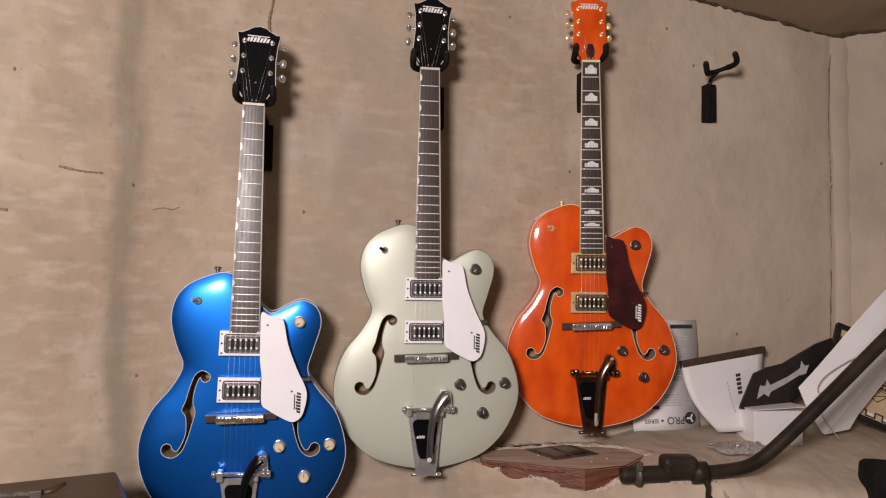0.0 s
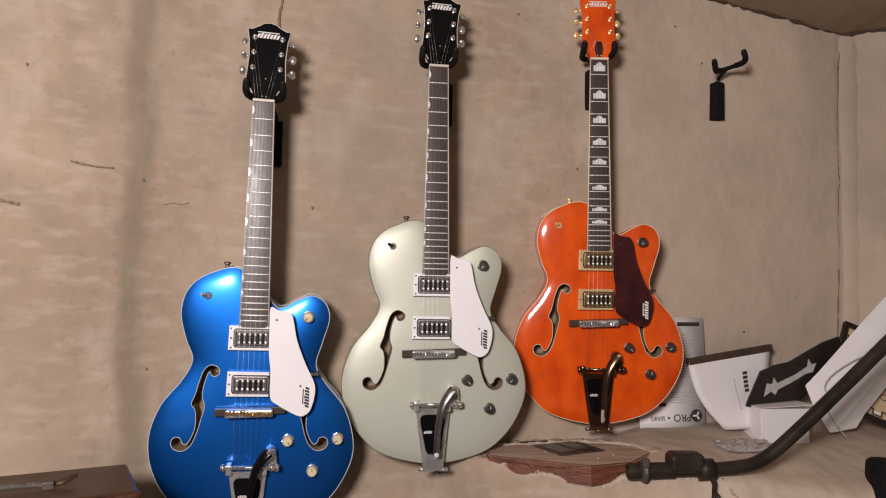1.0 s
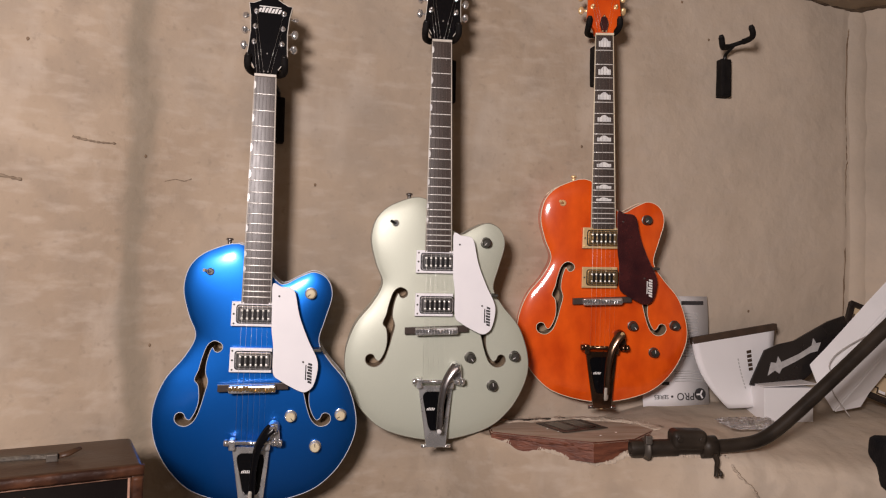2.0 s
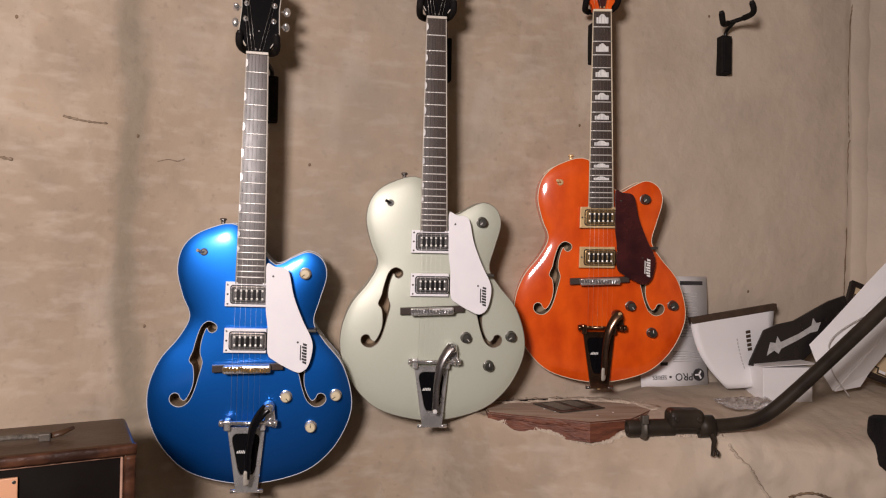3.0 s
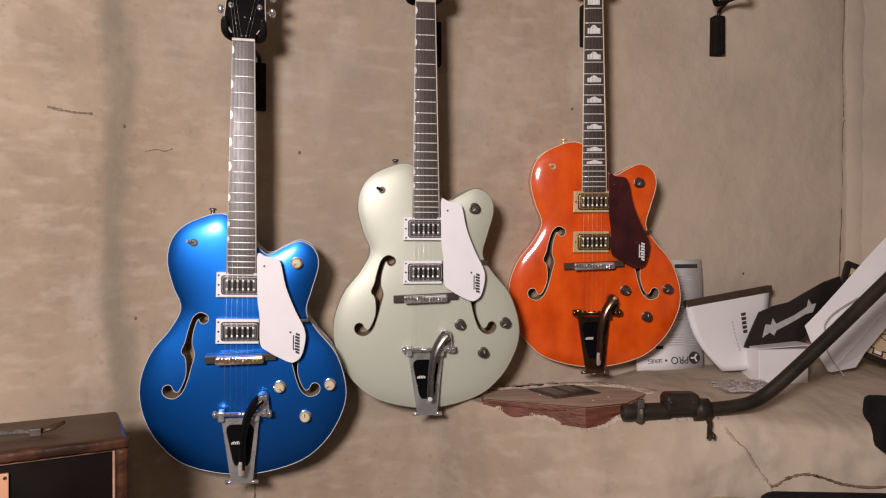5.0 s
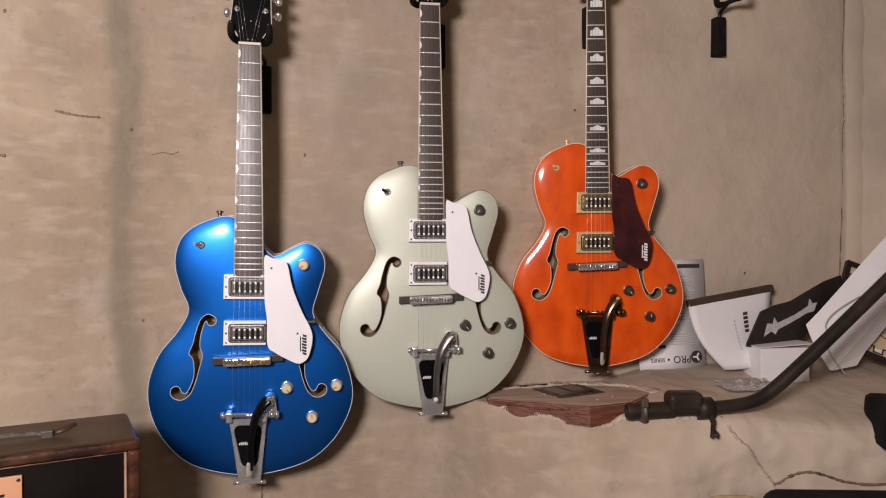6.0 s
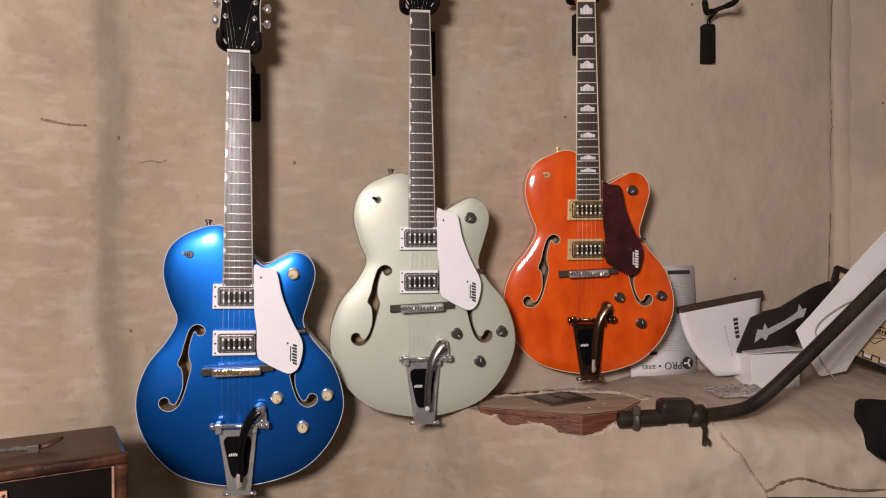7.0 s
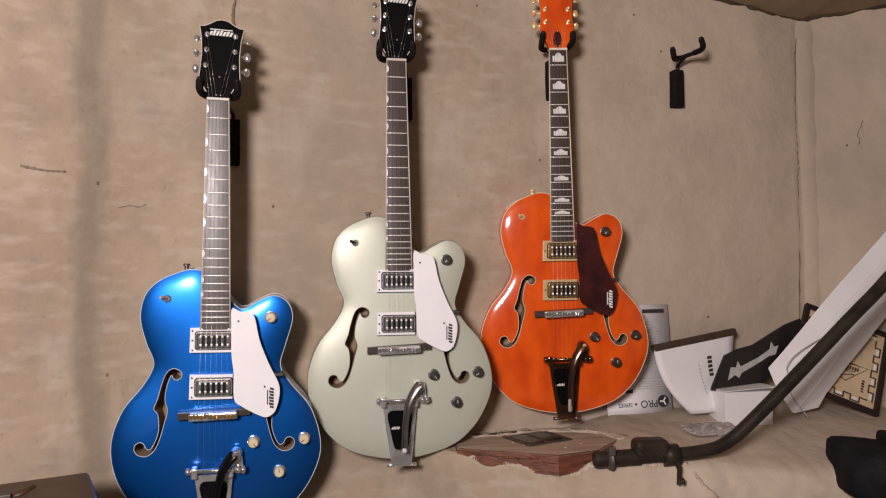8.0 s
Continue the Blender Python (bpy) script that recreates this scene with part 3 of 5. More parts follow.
def guitar(m, label, paint, rim, binding, metal, frame_metal, guard, knob, head, inlay, holes, bridge_metal, logo, arm_metal, skew=1.2, group="guitars on the wall"):
    g = thing("hollow_body_guitar", m, label, "guitar", group)
    body = body_mesh(paint, rim)
    body.parent = g
    edge = [(x, 0.0055, z) for x, z in LOOP]
    part("binding", tube(bmesh.new(), edge, 0.0011, 6, closed=True), binding, body)
    part("binding", tube(bmesh.new(), [(x, 0.0635, z) for x, _, z in edge], 0.0011, 6, closed=True), binding, body)
    for side in (-1, 1):
        pts = [(((-p.x + 0.010) if side > 0 else p.x), p.z) for p in curve([(x, 0, z) for x, z in F_SLOT], 3, closed=True)]
        part("sound_hole_edge", tube(bmesh.new(), [(x, top_y(x, z) + 0.0002, z) for x, z in pts], 0.0008, 5, closed=True), holes, body)
    # neck, fretboard, frets
    bm = bmesh.new()
    for z in (0.628, 0.45, 0.30, 0.22):
        w, c = neck_x(z)
        for k in range(9):
            a = math.pi * k / 8
            bm.verts.new((c + (w - 0.001) * math.cos(a), -0.014 + 0.019 * math.sin(a), z))
    bm.verts.ensure_lookup_table()
    for i in range(3):
        for k in range(8):
            bm.faces.new([bm.verts[q] for q in (9 * i + k, 9 * i + k + 1, 9 * i + k + 10, 9 * i + k + 9)]).smooth = True
    bm.faces.new([bm.verts[k] for k in range(9)])
    bmesh.ops.recalc_face_normals(bm, faces=bm.faces)
    neck = part("neck", bm, M_NECK, g)
    neck.matrix_local = LEAN_BACK
    # fretboard with a slightly rounded face
    bm = bmesh.new()
    w0, c0 = neck_x(0.628)
    w1, c1 = neck_x(0.173)
    ends = []
    for z, w, c in ((0.628, w0, c0), (0.173, w1, c1)):
        face = [bm.verts.new((c + w * q, -0.0195 + (w * q) ** 2 / 0.61, z)) for q in np.linspace(-1, 1, 11)]
        ends.append(face + [bm.verts.new((c + w, -0.0135, z)), bm.verts.new((c - w, -0.0135, z))])
    n = len(ends[0])
    for k in range(n):
        f = bm.faces.new((ends[0][k], ends[0][(k + 1) % n], ends[1][(k + 1) % n], ends[1][k]))
        f.smooth = k < 10
    for face in ends:
        bm.faces.new(face)
    bmesh.ops.recalc_face_normals(bm, faces=bm.faces)
    for e in bm.edges:
        if not (e.link_faces[0].smooth and e.link_faces[1].smooth):
            e.smooth = False
    part("fretboard", bm, M_BOARD, neck)
    for s in (-1, 1):
        bm = tube(bmesh.new(), [(c0 + s * w0, -0.0178, 0.628), (c1 + s * w1, -0.0178, 0.173)], 0.0016, 6)
        part("neck_binding", bm, M_CREAM if head is M_ORANGE else M_PALEBIND, neck)
    part("nut", box(bmesh.new(), (-w0 - 0.001, -0.0235, 0.6275), (w0 + 0.001, -0.013, 0.633), 0.0008), M_CREAM if head is M_ORANGE else M_PALEBIND, neck)
    for n in range(1, 22):
        z = fret_z(n)
        w, c = neck_x(z)
        part("fret", tube(bmesh.new(), [(c + w * q, -0.0196 + (w * q) ** 2 / 0.61, z) for q in (-1, -0.6, -0.2, 0.2, 0.6, 1)], 0.0012, 8), M_FRET, neck, smooth=True)
    for n in (1, 3, 5, 7, 9, 12, 15, 17):
        z0, z1 = fret_z(n), fret_z(n - 1)
        w, c = neck_x((z0 + z1) / 2)
        bm = bmesh.new()
        if inlay == "thumb":
            h = min((z1 - z0) * 0.40, 0.0085)
            zc = (z0 + z1) / 2
            loop = [(c - w - 0.0008 + 0.0047 * math.sin(a), zc - h * math.cos(a)) for a in np.linspace(0, math.pi, 9)]
            slab(bm, loop, -0.0193, -0.0180)
        else:
            a, b, k = z0 + (z1 - z0) * 0.22, z0 + (z1 - z0) * 0.62, w * 0.66
            top = z0 + (z1 - z0) * 0.84
            slab(bm, [(c - k, a), (c + k, a), (c + k, b), (c + k * 0.62, b), (c + k * 0.4, b + (top - b) * 0.6), (c + k * 0.15, top), (c - k * 0.15, top), (c - k * 0.4, b + (top - b) * 0.6), (c - k * 0.62, b), (c - k, b)], -0.0201, -0.0185)
        part("inlay", bm, M_PEARL, neck)
    # headstock, leaning back
    hm = Matrix.Translation((0, -0.016, 0.632)) @ Matrix.Rotation(radians(-7), 4, "X") @ Matrix.Rotation(radians(skew), 4, "Y") @ Matrix.Diagonal((1.035, 1, 1.085, 1))
    half = [(0.0205, 0.0), (0.0225, 0.012), (0.030, 0.024), (0.0385, 0.034), (0.0365, 0.058), (0.0350, 0.085), (0.0370, 0.115), (0.0415, 0.139), (0.033, 0.1395), (0.022, 0.145), (0.011, 0.152), (0.0, 0.154)]
    loop = half + [(-x, z) for x, z in half[-2::-1]]
    hs = part("headstock", slab(bmesh.new(), loop, 0.0, 0.014, 0.001, hm), head, g)
    hs.matrix_local = LEAN_BACK
    part("headstock_binding", tube(bmesh.new(), [hm @ Vector((x, 0.0012, z)) for x, z in loop[1:-1]], 0.0013, 6), M_PALEBIND if head is not M_ORANGE else M_ORANGE, hs)
    bm = bmesh.new()
    wordbars(bm, -0.024, 0.122, 7, 0.044, 0.010, -0.0012, 0.0005, 0.35, 0.28)
    box(bm, (-0.022, -0.0012, 0.1330), (0.020, 0.0005, 0.1347))
    bmesh.ops.transform(bm, matrix=hm, verts=bm.verts)
    part("logo", bm, M_LOGO, hs, "pale slanted lettering reduced to bars")
    tr = [(-0.006, 0.004), (0.006, 0.004), (0.0105, 0.022), (0.007, 0.036), (0.0, 0.045), (-0.007, 0.036), (-0.0105, 0.022)]
    cover = part("truss_rod_cover", slab(bmesh.new(), tr, -0.0022, 0.0004, 0.0005, hm), M_TORTOISE if head is M_ORANGE else M_BLACKGLOSS, hs)
    bm = bmesh.new()
    for q in ((-0.004, 0.006), (0.004, 0.006), (0, 0.041)):
        bm = disc(bmesh.new(), q[0], q[1], -0.002, -0.0034, 0.0016, sides=10)
        bmesh.ops.transform(bm, matrix=hm, verts=bm.verts)
        part("screw", bm, metal, cover)
    for s in (-1, 1):
        for k in range(3):
            z = 0.062 + 0.030 * k
            bm = bmesh.new()
            disc(bm, s * 0.0265, z, 0.0, -0.003, 0.0050, sides=14)
            disc(bm, s * 0.0265, z, -0.002, -0.011, 0.0030, sides=12, dome=0.001)
            tube(bm, [(s * 0.020, 0.020, z), (s * 0.046, 0.020, z)], 0.0022, 8)
            box(bm, (s * 0.018, 0.014, z - 0.008), (s * 0.034, 0.026, z + 0.008), 0.002)
            bmesh.ops.transform(bm, matrix=hm, verts=bm.verts)
            peg = part("tuning_machine", bm, metal, hs, smooth=False)
            bm = bmesh.new()
            ang = (0.3, 1.0, -0.5, 0.8, 0.1, -0.9)[k + (3 if s > 0 else 0)]
            bmesh.ops.create_uvsphere(bm, u_segments=14, v_segments=8, radius=1, matrix=hm @ Matrix.Translation((s * 0.0485, 0.020, z)) @ Matrix.Rotation(ang, 4, "X") @ Matrix.Diagonal((0.0070, 0.0042, 0.0088, 1)))
            part("tuner_button", bm, metal, peg, smooth=True)
    # pickups
    for z in (0.1485, 0.056):
        bm = bmesh.new()
        ring = [(-0.046, z - 0.0245), (0.0365, z - 0.0245), (0.0365, z + 0.0245), (-0.045, z + 0.0245)]
        slab(bm, ring, -0.0185, -0.010, 0.0012)
        pu = part("pickup", bm, metal if metal is M_GOLD else M_WHITEGUARD, g)
        cover = M_OLDGOLD if metal is M_GOLD else M_CHROME
        part("pickup_gap", slab(bmesh.new(), rounded(0.0012, z, 0.0372, 0.0190, 0.0060), -0.0200, -0.016), M_BLACK, pu)
        part("pickup_cover", slab(bmesh.new(), rounded(0.0012, z, 0.0352, 0.0172, 0.0055), -0.0245, -0.017, 0.0016), cover, pu)
        part("cover_groove", slab(bmesh.new(), rounded(0.0012, z, 0.0318, 0.0138, 0.0035), -0.0250, -0.0240), M_BLACK, pu)
        part("pickup_insert", slab(bmesh.new(), rounded(0.0012, z, 0.0306, 0.0126, 0.0030), -0.0258, -0.0240, 0.0006), cover, pu)
        for i in range(6):
            x = -0.0243 + 0.0102 * i
            for dz in (-0.0080, 0.0080):
                part("pole_piece", disc(bmesh.new(), x, z + dz, -0.0250, -0.0275, 0.0023, sides=12, dome=0.0006), M_FRET, pu)
            if i < 5:
                q = 0.0036
                bow = [(x + 0.0051 - q, z - 0.0105), (x + 0.0051 + q, z - 0.0105), (x + 0.0051 + q * 0.85, z), (x + 0.0051 + q, z + 0.0105), (x + 0.0051 - q, z + 0.0105), (x + 0.0051 - q * 0.85, z)]
                part("pole_slot", slab(bmesh.new(), bow, -0.0263, -0.0250), M_BLACK, pu)
        for dz in (-0.019, 0.0, 0.019):
            part("screw", disc(bmesh.new(), -0.0405, z + dz, -0.0184, -0.0200, 0.0020, sides=10), metal if dz else M_DARKKNOB, pu)
    # bridge
    bm = bmesh.new()
    slab(bm, [(-0.066, -0.008), (0.071, -0.001), (0.071, 0.0125), (-0.066, 0.0065)], -0.0215, -0.011, 0.001)
    br = part("bridge", bm, M_BOARD, g, "ebony base under a metal saddle bar")
    bm = box(bmesh.new(), (-0.0445, -0.0335, -0.0075), (0.0475, -0.0205, 0.0085), 0.0035, 3)
    bmesh.ops.rotate(bm, verts=bm.verts, cent=(0, 0, 0), matrix=Matrix.Rotation(radians(-2.2), 3, "Y"))
    part("saddle_bar", bm, M_ALU, br)
    rnd = random.Random(4)
    for i in range(12):
        x = -0.0335 + 0.0064 * i
        mm = Matrix.Translation((x, -0.0340, 0.001 - 0.0384 * x + rnd.uniform(-0.0012, 0.0012))) @ Matrix.Rotation(rnd.uniform(-0.5, 0.5), 4, "Y")
        part("saddle", box(bmesh.new(), (-0.0029, -0.0022, -0.0046), (0.0029, 0.0015, 0.0046), 0.0010, 1, mm), bridge_metal, br)
    for x in (-0.040, 0.043):
        part("thumb_wheel", disc(bmesh.new(), x, 0.001, -0.032, -0.036, 0.0042, sides=14), bridge_metal, br)
    # vibrato tailpiece
    bar_metal = M_BRONZE if metal is M_GOLD else metal
    tail = part("vibrato_tailpiece", window_plate([(-0.034, -0.118), (0.040, -0.118), (0.028, -0.251), (-0.014, -0.251)],
                                                  [(-0.0262, -0.131), (0.0315, -0.131), (0.0215, -0.216), (-0.0085, -0.216)], -0.0205, -0.013), frame_metal, g, "cast metal spring vibrato tailpiece")
    bm = slab(bmesh.new(), [(-0.029, -0.127), (0.035, -0.127), (0.0245, -0.222), (-0.011, -0.222)], -0.0150, -0.0125)
    part("black_panel", bm, M_BLACKGLOSS, tail, "black enamelled panel of the tailpiece")
    bm = wordbars(bmesh.new(), -0.015, -0.172, 5, 0.018, 0.006, -0.0160, -0.0148, 0.3, 0.35)
    part("maker_mark", bm, M_LOGO, tail)
    part("string_bar", tube(bmesh.new(), [(-0.044, -0.030, -0.106), (0.064, -0.030, -0.1075)], 0.0042, 12), bar_metal, tail)
    for x in (-0.044, 0.050, 0.060):
        part("bar_collar", tube(bmesh.new(), [(x - 0.004, -0.030, -0.1065), (x + 0.004, -0.030, -0.1065)], 0.0070, 14), bar_metal, tail)
    for x in (-0.033, 0.035):
        part("cheek", box(bmesh.new(), (x - 0.006, -0.034, -0.122), (x + 0.006, -0.012, -0.100), 0.003, 3), frame_metal, tail)
    for i in range(6):
        x = -0.026 + 0.0108 * i
        part("string_pin", disc(bmesh.new(), x, -0.1035, -0.030, -0.0365, 0.0016, sides=8), metal, tail)
    bm = bmesh.new()
    disc(bm, 0.0455, -0.078, -0.012, -0.034, 0.0125, 0.0105, 20, 0.002)
    disc(bm, 0.0455, -0.078, -0.034, -0.043, 0.0055, sides=14)
    slab(bm, [(0.034, -0.078), (0.057, -0.078), (0.062, -0.118), (0.042, -0.114)], -0.026, -0.014, 0.002)
    part("spring_cup", bm, bar_metal, tail)
    arm = curve([(0.044, -0.044, -0.072), (0.032, -0.047, -0.085), (0.019, -0.049, -0.110), (0.012, -0.050, -0.150), (0.0105, -0.049, -0.190), (0.0095, -0.047, -0.212)], 6)
    part("vibrato_arm", tube(bmesh.new(), arm, [0.0118 - 0.0046 * min(1, 1.6 * i / (len(arm) - 1)) for i in range(len(arm))], 16, flat=0.4), arm_metal, tail, smooth=True)
    if arm_metal is M_DARKCHROME:
        part("arm_tip", disc(bmesh.new(), 0.0095, -0.2085, -0.046, -0.0535, 0.0050, sides=16, dome=0.001), M_PEARL, tail)
    else:
        part("arm_tip", tube(bmesh.new(), [(0.0102, -0.0480, -0.196), (0.0098, -0.0478, -0.200), (0.0092, -0.0472, -0.222), (0.009, -0.0470, -0.226)], [0.0070, 0.0080, 0.0076, 0.0052], 16, flat=0.45), M_HORN, tail, "pale worn grip", smooth=True)
    part("arm_screw", disc(bmesh.new(), 0.044, -0.072, -0.046, -0.050, 0.0045, sides=12), metal, tail)
    for x in (-0.017, 0.031):
        part("hinge", tube(bmesh.new(), [(x - 0.008, -0.0160, -0.2490), (x + 0.008, -0.0160, -0.2490)], 0.0040, 12), metal if metal is not M_GOLD else M_DARKCHROME, tail, smooth=False)
    part("strap_button", disc(bmesh.new(), 0.006, -0.2500, -0.004, -0.016, 0.0050, sides=12), metal, tail)
    part("tail_foot", box(bmesh.new(), (-0.006, -0.014, -0.2535), (0.020, 0.040, -0.2460), 0.002), frame_metal, tail)
    # strings
    for i in range(6):
        r = 0.00024 - 0.00003 * i
        xn, xb = -0.0165 + 0.0066 * i, -0.026 + 0.0108 * i
        part("string", tube(bmesh.new(), [LEAN_BACK @ Vector((xn, -0.0238, 0.629)), (xb, -0.0357, 0.001), (xb, -0.0335, -0.104)], r, 5), M_STRING, g)
        if i < 5:
            s, k = (-1, i) if i < 3 else (1, 5 - i)
            part("string_end", tube(bmesh.new(), [LEAN_BACK @ Vector((xn, -0.0238, 0.631)), LEAN_BACK @ hm @ Vector((s * 0.0265, -0.006, 0.062 + 0.030 * k))], r, 5), M_STRING, g)
    # guard, knobs, switch, buttons
    loop = [(p.x, p.z) for p in curve([(x, 0, z) for x, z in GUARD], 4, closed=True)]
    gd = part("pickguard", slab(bmesh.new(), loop, -0.0270, -0.0242, 0.0008), guard, g, "plate raised over the top on a bracket")
    bm = wordbars(bmesh.new(), 0.1165, 0.012, 7, 0.042, 0.0095, -0.0280, -0.0268, 0.25, 0.28, vertical=True)
    box(bm, (0.1035, -0.0280, 0.020), (0.1055, -0.0268, 0.050))
    part("logo", bm, logo, gd, "slanted lettering reduced to bars")
    for q in ((0.0465, 0.187), (0.0985, 0.056)):
        part("guard_screw", disc(bmesh.new(), q[0], q[1], -0.0268, -0.0285, 0.0020, sides=10), M_DARKKNOB, gd)
    part("guard_bracket", box(bmesh.new(), (0.108, -0.026, 0.076), (0.134, 0.006, 0.0815), 0.001), M_DARKKNOB, gd)
    for j, (x, z) in enumerate(((0.1080, 0.192), (0.0781, -0.0580), (0.1780, -0.0560), (0.1294, -0.1202))):
        y = top_y(x, z)
        bm = disc(bmesh.new(), x, z, y, y - 0.017, 0.0108, 0.0098, 24, 0.0004)
        kb = part("control_knob", bm, knob, g)
        a = (2.4, 0.9, 2.6, 4.6)[j]
        mm = Matrix.Translation((x, 0, z)) @ Matrix.Rotation(a, 4, "Y")
        part("pointer_line", box(bmesh.new(), (0.001, y - 0.0178, -0.0006), (0.0080, y - 0.0168, 0.0006), m=mm), M_BLACK if knob is M_CREAMKNOB else M_LOGO, kb)
        part("knob_skirt", disc(bmesh.new(), x, z, y + 0.002, y - 0.003, 0.0122, sides=24), metal if knob is not M_DARKKNOB else M_DARKKNOB, kb)
    x, z = -0.0903, 0.2294
    y = top_y(x, z)
    sw = part("selector_switch", disc(bmesh.new(), x, z, y + 0.002, y - 0.004, 0.0078, 0.0062, 18), metal, g)
    part("switch_lever", tube(bmesh.new(), [(x, y - 0.003, z), (x - 0.010, y - 0.017, z + 0.004)], [0.0024, 0.0034], 8), M_BLACK if paint is M_SILVER else metal, sw)
    bm = bmesh.new()
    disc(bm, -0.060, 0, 0, 0.005, 0.0068, 0.0046, 18)
    disc(bm, -0.060, 0, 0.005, 0.012, 0.0044, 0.0050, 18)
    disc(bm, -0.060, 0, 0.012, 0.0165, 0.0074, 0.0066, 18, 0.001)
    bmesh.ops.transform(bm, matrix=Matrix.Translation((0, 0.034, 0.281)) @ Matrix.Rotation(radians(90), 4, "X"), verts=bm.verts)
    part("strap_button", bm, metal if metal is M_GOLD else M_DARKCHROME, g)
    return g


def axes(right, up, place):
    r, u = Vector(right).normalized(), Vector(up)
    u = (u - r * u.dot(r)).normalized()
    f = u.cross(r)
    return Matrix(((r.x, f.x, u.x, place[0]), (r.y, f.y, u.y, place[1]), (r.z, f.z, u.z, place[2]), (0, 0, 0, 1)))

M_B = axes((0.9886, 0.1493, -0.0174), (0.0195, -0.0588, 0.9980), (-0.4002, 1.3861, 1.1634))
M_S = axes((0.9947, 0.1024, -0.0012), (0.0062, -0.0489, 0.9988), (-0.0332, 1.4810, 1.2762))
M_O = axes((0.9998, -0.0192, 0.0046), (-0.0057, -0.0583, 0.9983), (0.3571, 1.6043, 1.3418))
POSES = {"blue": M_B, "silver": M_S, "orange": M_O}
guitar(POSES["blue"], "metallic blue hollow-body guitar with white pickguard, hung on the wall", M_BLUE, M_BLUE_RIM, M_WHITEBIND, M_CHROME, M_ALU, M_WHITEGUARD, M_CREAMKNOB, M_BLACKGLOSS, "thumb", M_WHITEBIND, M_OLDGOLD, M_INK, M_BLACKGLOSS)
guitar(POSES["silver"], "pale silver-green hollow-body guitar with white pickguard, hung on the wall", M_SILVER, M_SILVER, M_DARKBIND, M_CHROME, M_ALU, M_WHITEGUARD, M_DARKKNOB, M_BLACKGLOSS, "thumb", M_DARKBIND, M_CHROME, M_INK, M_DARKCHROME, skew=2.8)
guitar(POSES["orange"], "glossy orange hollow-body guitar with dark pickguard, hung on the wall", M_ORANGE, M_ORANGE, M_CREAM, M_GOLD, M_BRONZE, M_TORTOISE, M_DARKKNOB, M_ORANGE, "hump", M_CREAM, M_CHROME, M_LOGO, M_BRONZE, skew=0.6)


# ---- wall hangers ----
def hanger(plate, yoke, turn, label):
    """Block on the wall at plate, a bent rod, and a padded fork at the pose yoke, turned about the rod."""
    x, z = plate
    y = face_y(x, z)
    slope = math.degrees(math.atan2(wall_y(x + 0.05) - wall_y(x - 0.05), 0.1))
    m = pose(x, y, z, 0, 0, slope)
    h = thing("wall_hanger", m, label, "hanger", "guitar hangers")
    part("block", box(bmesh.new(), (-0.0150, -0.022, -0.050), (0.0150, 0.010, 0.050), 0.003), M_RUBBER, h)
    part("block_face", box(bmesh.new(), (-0.0112, -0.0240, -0.045), (0.0112, -0.021, 0.045), 0.002), M_RUBBER, h)
    inv = m.inverted()
    fork = yoke @ Matrix.Rotation(turn, 4, "Z")
    end = inv @ (fork @ Vector((0, 0.058, 0.010)))
    rod = curve([(0, -0.012, 0.046), (0, -0.018, 0.062), (end.x * 0.6, end.y * 0.5 - 0.012, 0.5 * (0.066 + end.z)), tuple(end)], 6)
    part("rod", tube(bmesh.new(), rod, 0.0048, 10), M_BLACK, h)
    k = inv @ fork
    for s in (-1, 1):
        arm = curve([(0, 0.060, 0.010), (s * 0.016, 0.058, 0.010), (s * 0.030, 0.038, 0.009), (s * 0.0355, 0.008, 0.010), (s * 0.0365, -0.007, 0.017), (s * 0.0355, -0.012, 0.030)], 5)
        part("fork_arm", tube(bmesh.new(), [k @ p for p in arm], [0.0055 if i < 6 else 0.0072 for i in range(len(arm))], 12), M_RUBBER, h)
        tip = [k @ Vector((s * 0.0355, -0.0118, 0.029)), k @ Vector((s * 0.0352, -0.0130, 0.036))]
        part("end_cap", tube(bmesh.new(), tip, [0.0072, 0.0045], 12), M_BLACK, h)


hanger((-0.392, 1.730), POSES["blue"] @ Matrix.Translation((0, 0.012, 0.633)), 0.0, "black padded wall hanger holding the blue guitar")
hanger((-0.012, 1.851), POSES["silver"] @ Matrix.Translation((0, 0.012, 0.633)), 0.0, "black padded wall hanger holding the silver guitar")
hanger((0.361, 1.923), POSES["orange"] @ Matrix.Translation((0, 0.012, 0.633)), 0.0, "black padded wall hanger holding the orange guitar")
hanger((0.718, 1.927), pose(0.714, 1.662, 1.983, 0, -18, 14), radians(-33), "empty black padded wall hanger with its fork turned aside")


